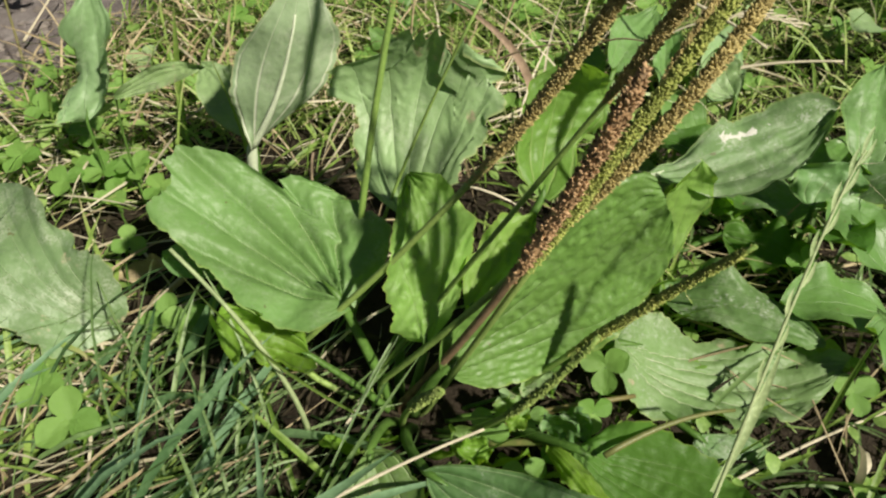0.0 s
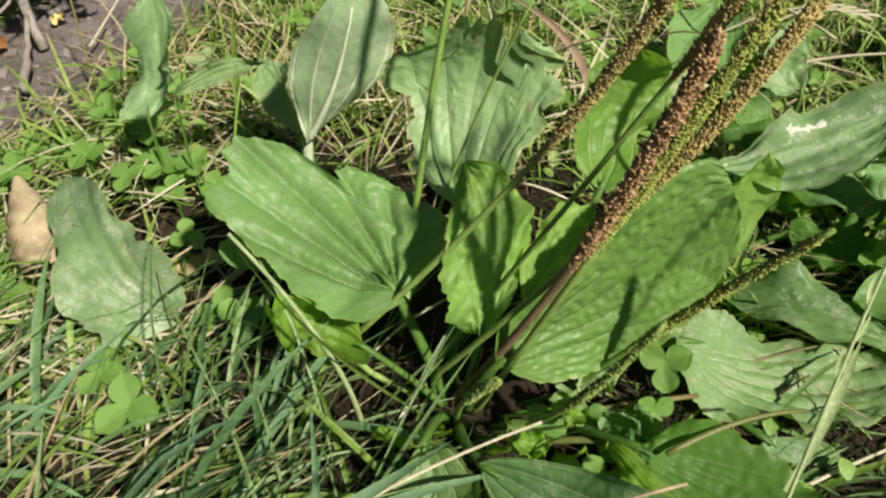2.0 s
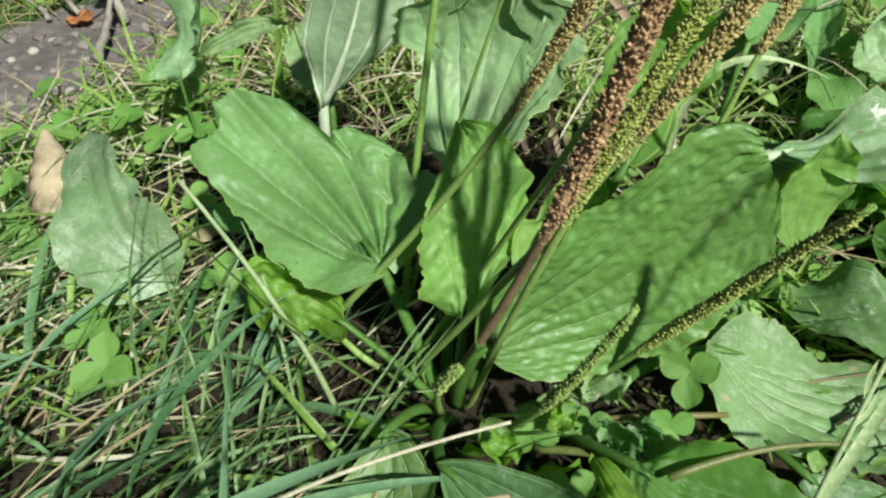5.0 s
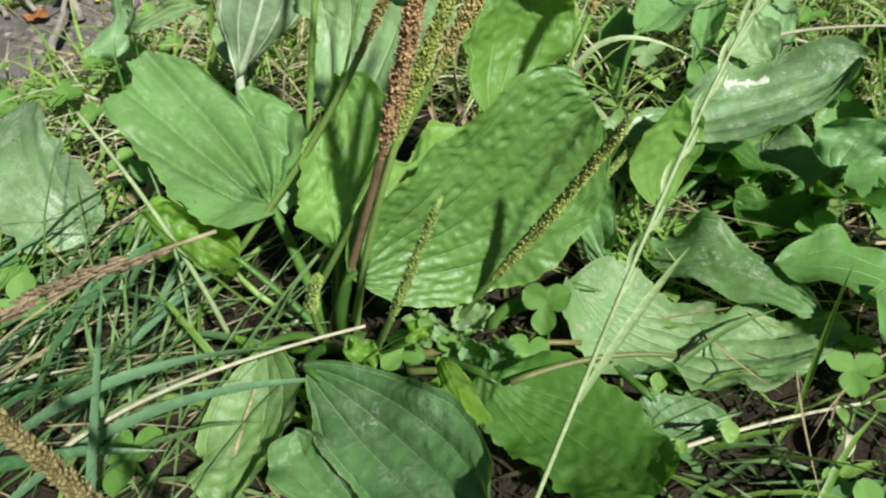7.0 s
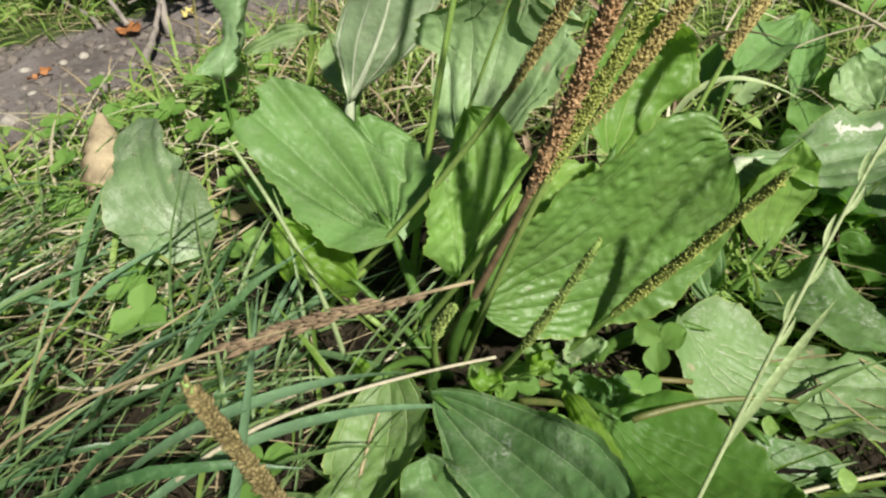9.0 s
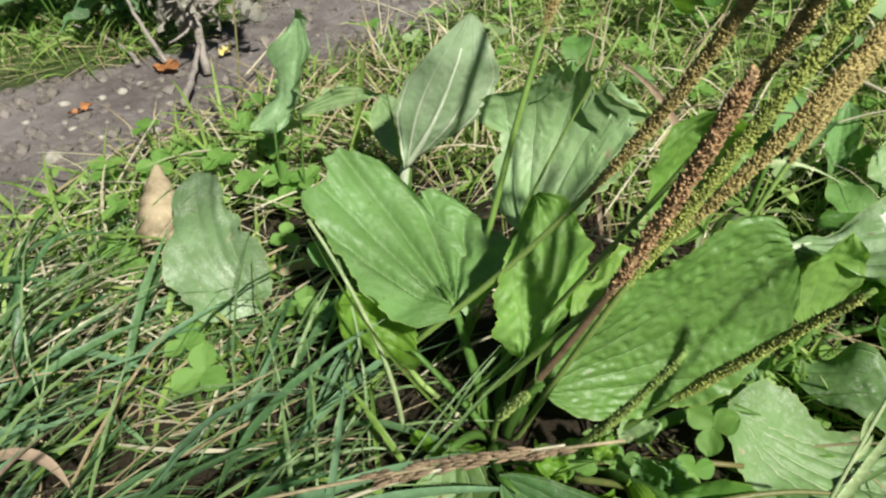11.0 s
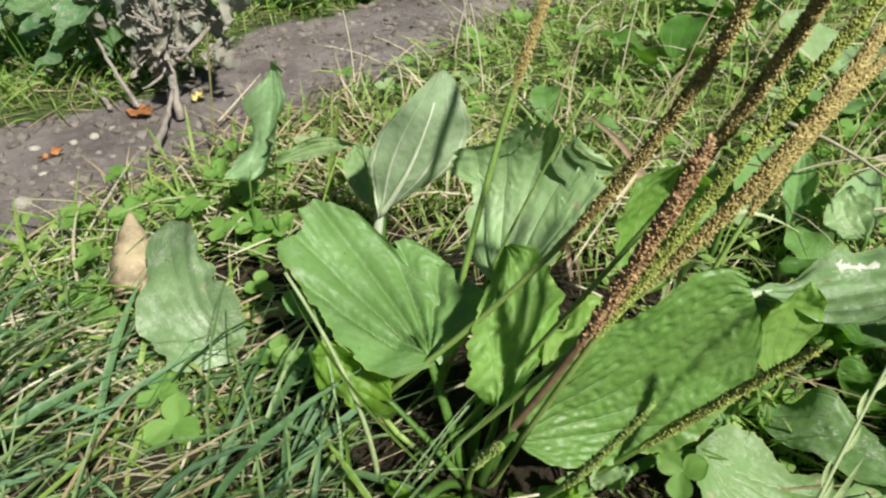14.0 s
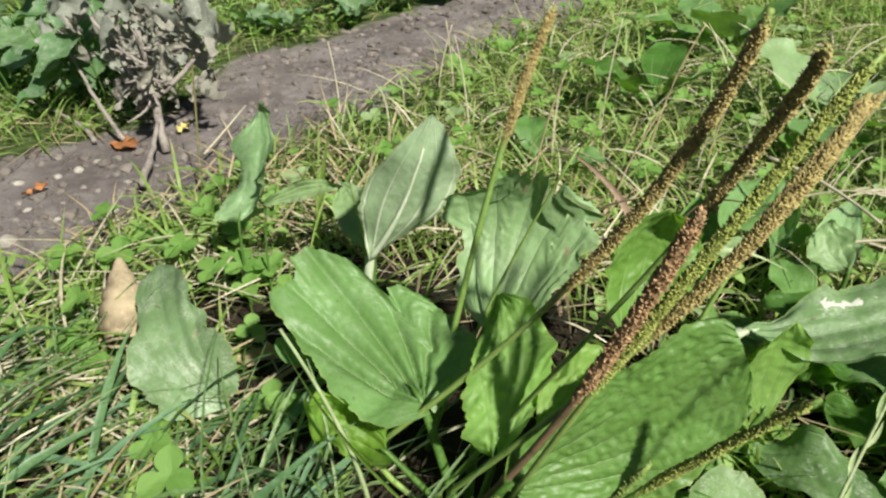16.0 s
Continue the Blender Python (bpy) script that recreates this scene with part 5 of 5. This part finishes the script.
straw_stalk(((-0.3142, 0.2574, 0.0135), (-0.3122, 0.3147, 0.0170), (-0.3063, 0.3814, 0.0109)), 0.0010, STRAW, "tan straw at the edge of the soil")
straw_stalk(((-0.3117, 0.3576, 0.0015), (-0.2942, 0.4037, 0.0126), (-0.2392, 0.3992, 0.0102)), 0.0008, STRAW, "thin bent straw at the edge of the soil")
straw_stalk(((-0.2790, 0.4284, -0.0085), (-0.2857, 0.4530, 0.0382), (-0.2884, 0.4700, 0.0871)), 0.0011, OLIVE, "thin upright bare stalk")
straw_stalk(((-0.1038, 0.2607, 0.0073), (-0.0739, 0.2811, 0.0207), (-0.0393, 0.3118, 0.0387)), 0.0016, STRAW, "brown dry stem lying behind the leaf")
straw_stalk(((-0.1284, 0.2452, 0.0040), (-0.0941, 0.2744, 0.0147), (-0.0446, 0.2970, 0.0158)), 0.0013, STRAW, "brown dry stem lying behind the leaf")
straw_stalk(((-0.0532, 0.2498, -0.0037), (-0.0532, 0.2577, 0.0471), (-0.0505, 0.2639, 0.0719)), 0.0009, STRAW_PINK, "dry pinkish stalk behind the leaf")
for x, y, dx, h in ((-0.030, 0.439, 0.02, 0.10), (0.022, 0.417, 0.03, 0.09), (0.045, 0.518, 0.03, 0.11), (0.090, 0.536, 0.03, 0.10), (0.008, 0.569, 0.01, 0.10), (-0.095, 0.545, -0.015, 0.09), (0.152, 0.468, 0.04, 0.10),
                    (-0.129, 0.627, -0.01, 0.08), (-0.151, 0.649, 0.012, 0.07), (-0.225, 0.583, -0.012, 0.07)):
    straw_stalk(((x, y, 0.003), (x + dx * 0.35, y + 0.01, h * 0.55), (x + dx, y + 0.02, h)), 0.0008, STRAW if dx > 0.015 else STRAW_PALE, "dry upright grass stalk in the sward")


def rye_head(points, label, mat=GRASS, n=17, seed=1, scale=1.0, first=28):
    """A grass stalk with flat spikelets set left and right of it in turn."""
    rng = random.Random(seed)
    a, m, b = (Vector(p) for p in points)
    line = through_points(a, m, 0.5, b, 40)
    stalk = thing("rye_grass", a, label, "grass")
    v, f = tube(line[::3] + [line[-1]], [0.0008 * scale * (1.2 - 0.05 * i) for i in range(15)], 6)
    part("stalk", mesh_of("stalk", v, f, mat), stalk)
    for i in range(n):
        k = first + int((39 - first) * i / n)
        p = line[k]
        d = (line[min(39, k + 1)] - line[k - 1]).normalized()
        s = d.cross(Vector((0, 1, -0.5))).normalized() * (1 if i % 2 else -1)
        tip = p + (d + s * 0.14).normalized() * 0.0115 * scale
        v, f, t = ribbon(through_points(p, p.lerp(tip, 0.5) + s * 0.0006, 0.5, tip, 7), 0.0015 * scale, Vector((0, -1, 0.5)), 0.6, 0.2, 0.1, 0.3)
        part("spikelet", mesh_of("spikelet", v, f, mat, t), stalk)


rye_head(((0.0547, 0.0781, -0.0074), (0.0932, 0.1504, 0.0936), (0.1126, 0.1802, 0.1328)), "pale green rye grass stalk with flat spikelets", RYE, 12, 3, 0.75, 16)
straw_stalk(((0.0180, 0.1800, 0.0060), (0.0460, 0.1840, 0.0120), (0.0760, 0.1930, 0.0080)), 0.0016, OLIVE, "thick olive green leaf stalk lying between the leaves")
straw_stalk(((0.0160, 0.1720, 0.0060), (0.0400, 0.1680, 0.0150), (0.0640, 0.1660, 0.0140)), 0.0014, OLIVE, "thick olive green leaf stalk lying between the leaves")
straw_stalk(((0.0581, 0.1567, 0.0265), (0.0825, 0.1686, 0.0282), (0.1057, 0.1765, 0.0241)), 0.0011, OLIVE, "olive brown leaf stalk lying across a pale leaf")
rye_head(((0.0520, 0.4071, -0.0136), (0.1272, 0.4143, 0.0448), (0.1906, 0.4068, 0.0507)), "pale rye grass head leaning over the sward", STRAW_PALE, 12, 4, 0.8)

# the brown grass panicle and the seed spike nearest to the camera
def panicle(points, label):
    """A slender drooping grass stalk whose last stretch carries loose clumps of soft brown spikelets."""
    rng = random.Random(21)
    a, m, b = (Vector(p) for p in points)
    line = through_points(a, m, 0.5, b, 90)
    grass = thing("dry_grass_panicle", a, label, "grass")
    v, f = tube(line[::3] + [line[-1]], [0.00055 * (1.1 - 0.02 * i) for i in range(31)], 6)
    part("stalk", mesh_of("stalk", v, f, STRAW), grass)
    for n, (first, last, off) in enumerate(((76, 78, 0.3), (77, 80, -1.0), (79, 82, 0.8), (81, 83, -0.4), (82, 85, 0.5), (84, 87, -0.5))):
        verts, faces = [], []
        for q in range(34):
            k = rng.uniform(first, last)
            i = int(k)
            p = line[i].lerp(line[i + 1], k - i)
            d = (line[i] - line[i + 1]).normalized()
            s = d.cross(Vector((0, -0.6, 0.8))).normalized()
            w = s.cross(d)
            o = p + s * (off * 0.0008 * rng.uniform(0.2, 1.4)) + w * rng.gauss(0, 0.0004) + s * rng.gauss(0, 0.0002)
            tip = o + (d * rng.uniform(0.7, 1.0) + s * (off * 0.16 + rng.gauss(0, 0.06)) + w * rng.gauss(0, 0.08)) * rng.uniform(0.002, 0.0044)
            sv, sf = tube([o, o.lerp(tip, 0.35), o.lerp(tip, 0.7), tip], [0.00010, 0.00030, 0.00025, 0.00004], 5)
            faces.extend(tuple(x + len(verts) for x in g) for g in sf)
            verts.extend(sv)
        part("spikelet_clump", mesh_of("spikelet_clump", verts, faces, SEED_STRAW), grass)


panicle(((-0.0909, 0.0631, 0.0184), (-0.0719, 0.0640, 0.0852), (0.0367, 0.0821, 0.1407)), "soft brown dry grass panicle hanging over the sward")
near_plant = thing("plantain_plant", (0.0228, 0.0686, 0.0049), "plantain seed spike rising from the grass", "plant")
flower_spike(near_plant, ((0.0222, 0.0688, 0.0047), (0.0084, 0.0680, 0.0697), (-0.0042, 0.0655, 0.1287)), 0.5, 0.0021, STALK, SEED_TAN, "golden brown seed spike", 22, stalk=0.0009, big=0.00062, gap=0.0008, taper=0.6)


# ---- the rolled dry leaf ----
def rolled_leaf(top, foot, wide):
    top, foot = Vector(top), Vector(foot)
    d = (foot - top).normalized()
    s = d.cross(Vector((0, 0, 1))).normalized()
    w = s.cross(d)
    verts, faces, n, rings = [], [], 22, 26
    for i in range(rings + 1):
        u = i / rings
        r = wide * (0.10 + 0.90 * math.sin(min(1.0, u * 1.25) * math.pi / 2) ** 0.9) * (1 - 0.22 * smooth(0.75, 1.0, u))
        r *= 1 + 0.06 * math.sin(u * 34) + 0.03 * math.sin(u * 71)
        for k in range(n + 1):
            a = 2 * math.pi * 1.12 * k / n
            rr = r * (1 + 0.10 * k / n) * (1 + 0.07 * noise.noise((u * 4, a, 3)))
            verts.append(top + (foot - top) * u + (s * math.cos(a) + w * math.sin(a)) * rr + d * 0.002 * noise.noise((a * 1.5, u * 2, 8)))
    for i in range(rings):
        for k in range(n):
            q = i * (n + 1) + k
            faces.append((q, q + 1, q + n + 2, q + n + 1))
    return tagged(new("rolled_leaf", mesh_of("rolled_leaf", verts, faces, ROLLED)), "dry tan leaf rolled into a cone, in the grass", "dead leaf")


rolled_leaf((-0.2126, 0.2647, 0.0569), (-0.1965, 0.2352, 0.0282), 0.0108)


# ---- fallen leaves on the soil ----
def fallen_leaf(x, y, z, length, width, yaw, mat, label, lift=0.004, seed=0):
    d = Vector((math.cos(yaw), math.sin(yaw), 0))
    s = Vector((-math.sin(yaw), math.cos(yaw), 0)) * width / 2
    b = Vector((x, y, z))
    v, f, uv = blade_grid(b, b + d * length + Vector((0, 0, lift)), b + d * length * 0.5 + s + Vector((0, 0, lift)), b + d * length * 0.5 - s + Vector((0, 0, lift * 0.4)),
                          fold=0.002, wave=0.003, teeth=0.25, seed=seed, nu=14, nv=10)
    return tagged(new("fallen_leaf", mesh_of("fallen_leaf", v, f, mat, uv)), label, "dead leaf", "fallen leaves on the soil")


fallen_leaf(-0.4130, 0.5040, 0.0010, 0.037, 0.015, -0.25, ORANGE, "curled orange-brown fallen leaf on the soil", 0.008, 3)
fallen_leaf(-0.4270, 0.4100, -0.0020, 0.020, 0.005, 0.7, ORANGE, "small orange fallen leaf on the soil", 0.004, 5)
fallen_leaf(-0.3680, 0.5400, 0.0020, 0.013, 0.009, 1.1, YELLOW, "small yellow fallen leaf on the soil", 0.004, 7)
fallen_leaf(-0.1546, 0.2513, 0.0110, 0.030, 0.012, 0.2, STRAW, "tan fallen leaf in the grass", 0.004, 9)

# ---- the withered plant and the green hedge plant behind the soil ----
withered = thing("withered_plant", (-0.3537, 0.4996, -0.0004), "dry grey withered plant with crumpled leaves on bare soil", "plant")


def twig(parent, a, m, b, r, mat=TWIG, name="branch"):
    a, m, b = Vector(a), Vector(m), Vector(b)
    line = [p + Vector((noise.noise((i * 0.7, r * 900, 1)), noise.noise((i * 0.7, r * 900, 2)), 0)) * r * 0.8 for i, p in enumerate(through_points(a, m, 0.5, b, 14))]
    v, f = tube(line, [r * (1.2 - 0.6 * i / 13) * (1 + 0.25 * noise.noise((i * 1.3, r * 500, 4))) for i in range(14)], 8)
    return part(name, mesh_of(name, v, f, mat), parent)


twig(withered, (-0.3316, 0.4323, 0.0045), (-0.3467, 0.4709, 0.0100), (-0.3585, 0.5054, 0.0250), 0.0030)
twig(withered, (-0.3549, 0.5008, -0.0004), (-0.3632, 0.5128, 0.0489), (-0.3647, 0.5177, 0.0990), 0.0034)
twig(withered, (-0.3610, 0.5102, 0.0315), (-0.4018, 0.5408, 0.0588), (-0.4510, 0.5695, 0.0952), 0.0028)
twig(withered, (-0.3634, 0.5139, 0.0424), (-0.3407, 0.5449, 0.0650), (-0.3294, 0.5726, 0.0905), 0.0022)
twig(withered, (-0.4269, 0.5006, 0.0039), (-0.4774, 0.5353, 0.0080), (-0.5673, 0.5751, 0.0086), 0.0020)
twig(withered, (-0.3971, 0.5029, 0.0071), (-0.4341, 0.5278, 0.0297), (-0.5042, 0.5842, 0.0651), 0.0020)
rng = random.Random(51)


def crumpled(parent, c, size, mat, seed, broad=(0.11, 0.24), crush=1.0, name="dry_leaf"):
    """A shrivelled leaf: a small blade folded and twisted at random."""
    r = random.Random(seed)
    d = Vector((r.uniform(-1, 1), r.uniform(-1, 1), r.uniform(-1.8, 0.2))).normalized()
    s = d.cross(Vector((r.uniform(-1, 1), r.uniform(-1, 1), 0.6))).normalized() * size * r.uniform(*broad)
    b = Vector(c)
    v, f, uv = blade_grid(b, b + d * size, b + d * size * 0.5 - s, b + d * size * 0.5 + s, fold=size * crush * r.uniform(0.05, 0.35), wave=size * 0.28 * crush, puff=size * 0.10 * crush, teeth=0.5,
                          curl=crush * r.uniform(-0.4, 0.4), seed=seed, nu=14, nv=10)
    return part(name, mesh_of(name, v, f, mat, uv), parent)


for n in range(84):
    t = rng.random()
    x, y = rng.gauss(-0.374, 0.030), rng.gauss(0.545, 0.018)
    crumpled(withered, (x, y, 0.028 + 0.080 * t + rng.uniform(0, 0.015)), rng.uniform(0.010, 0.024), DEAD, 300 + n)
# broad wilted leaves still hanging on it
for n in range(30):
    x, y = rng.gauss(-0.408, 0.044), rng.gauss(0.572, 0.018)
    crumpled(withered, (x, y, rng.uniform(0.075, 0.135)), rng.uniform(0.030, 0.050), WILTED, 620 + n, (0.24, 0.36), 0.5, "wilted_leaf")
# short broken twigs on the stem
for n in range(14):
    z = rng.uniform(0.03, 0.095)
    p = Vector((-0.3549, 0.5008, 0)).lerp(Vector((-0.3647, 0.5177, 0)), z / 0.1) + Vector((0, 0, z))
    d = Vector((rng.uniform(-1, 1), rng.uniform(-0.8, 0.5), rng.uniform(-0.3, 0.8))).normalized() * rng.uniform(0.010, 0.030)
    twig(withered, p, p + d * 0.5 + Vector((0, 0, -0.002)), p + d, rng.uniform(0.0009, 0.0016))

hedge = thing("hedge_plant", (-0.5711, 0.6453, -0.0054), "leafy green weed with toothed leaves behind the soil", "plant")
for n in range(52):
    x, y = rng.uniform(-0.72, -0.46), rng.uniform(0.53, 0.76)
    c = Vector((x, y, rng.uniform(0.025, 0.105)))
    a = rng.uniform(-2.6, -0.4)
    d = Vector((math.cos(a), math.sin(a), rng.uniform(-0.9, 0.1))).normalized()
    size = rng.uniform(0.04, 0.068)
    s = d.cross(Vector((rng.uniform(-0.4, 0.4), -0.5, 1))).normalized() * size * 0.32
    plantain_leaf(hedge, NETTLE, c, c + d * size, c + d * size * 0.38 - s, c + d * size * 0.38 + s, root=(x - d.x * 0.02, y + 0.02, height(x, y)), wide=0.35, foot=0.6, point=1.15,
                  fold=0.004, wave=0.003, teeth=0.14, seed=400 + n, stem=0.0012, nu=18, nv=12)
rng = random.Random(61)
for n, (x, y) in enumerate(((-0.411, 0.857), (-0.344, 0.929), (-0.387, 0.970), (-0.304, 1.003), (-0.457, 0.860), (-0.241, 1.031), (-0.365, 1.036))):
    plant = thing("weed_plant", (x, y, height(x, y)), "small green weed growing beyond the soil strip", "plant", "weeds beyond the soil")
    for q in range(6):
        a = q * 1.05 + rng.uniform(-0.3, 0.3)
        d = Vector((math.cos(a), math.sin(a), rng.uniform(0.2, 0.9))).normalized()
        b = Vector((x, y, height(x, y) + 0.015))
        size = rng.uniform(0.03, 0.055)
        s = d.cross(Vector((0, 0, 1))).normalized() * size * 0.3
        m = b + d * size * 0.5 + Vector((0, 0, 0.006))
        plantain_leaf(plant, NETTLE, b, b + d * size, m - s, m + s, root=(x, y, height(x, y)), fold=0.003, wave=0.004, teeth=0.12, seed=500 + 9 * n + q, stem=0.001, nu=14, nv=10)
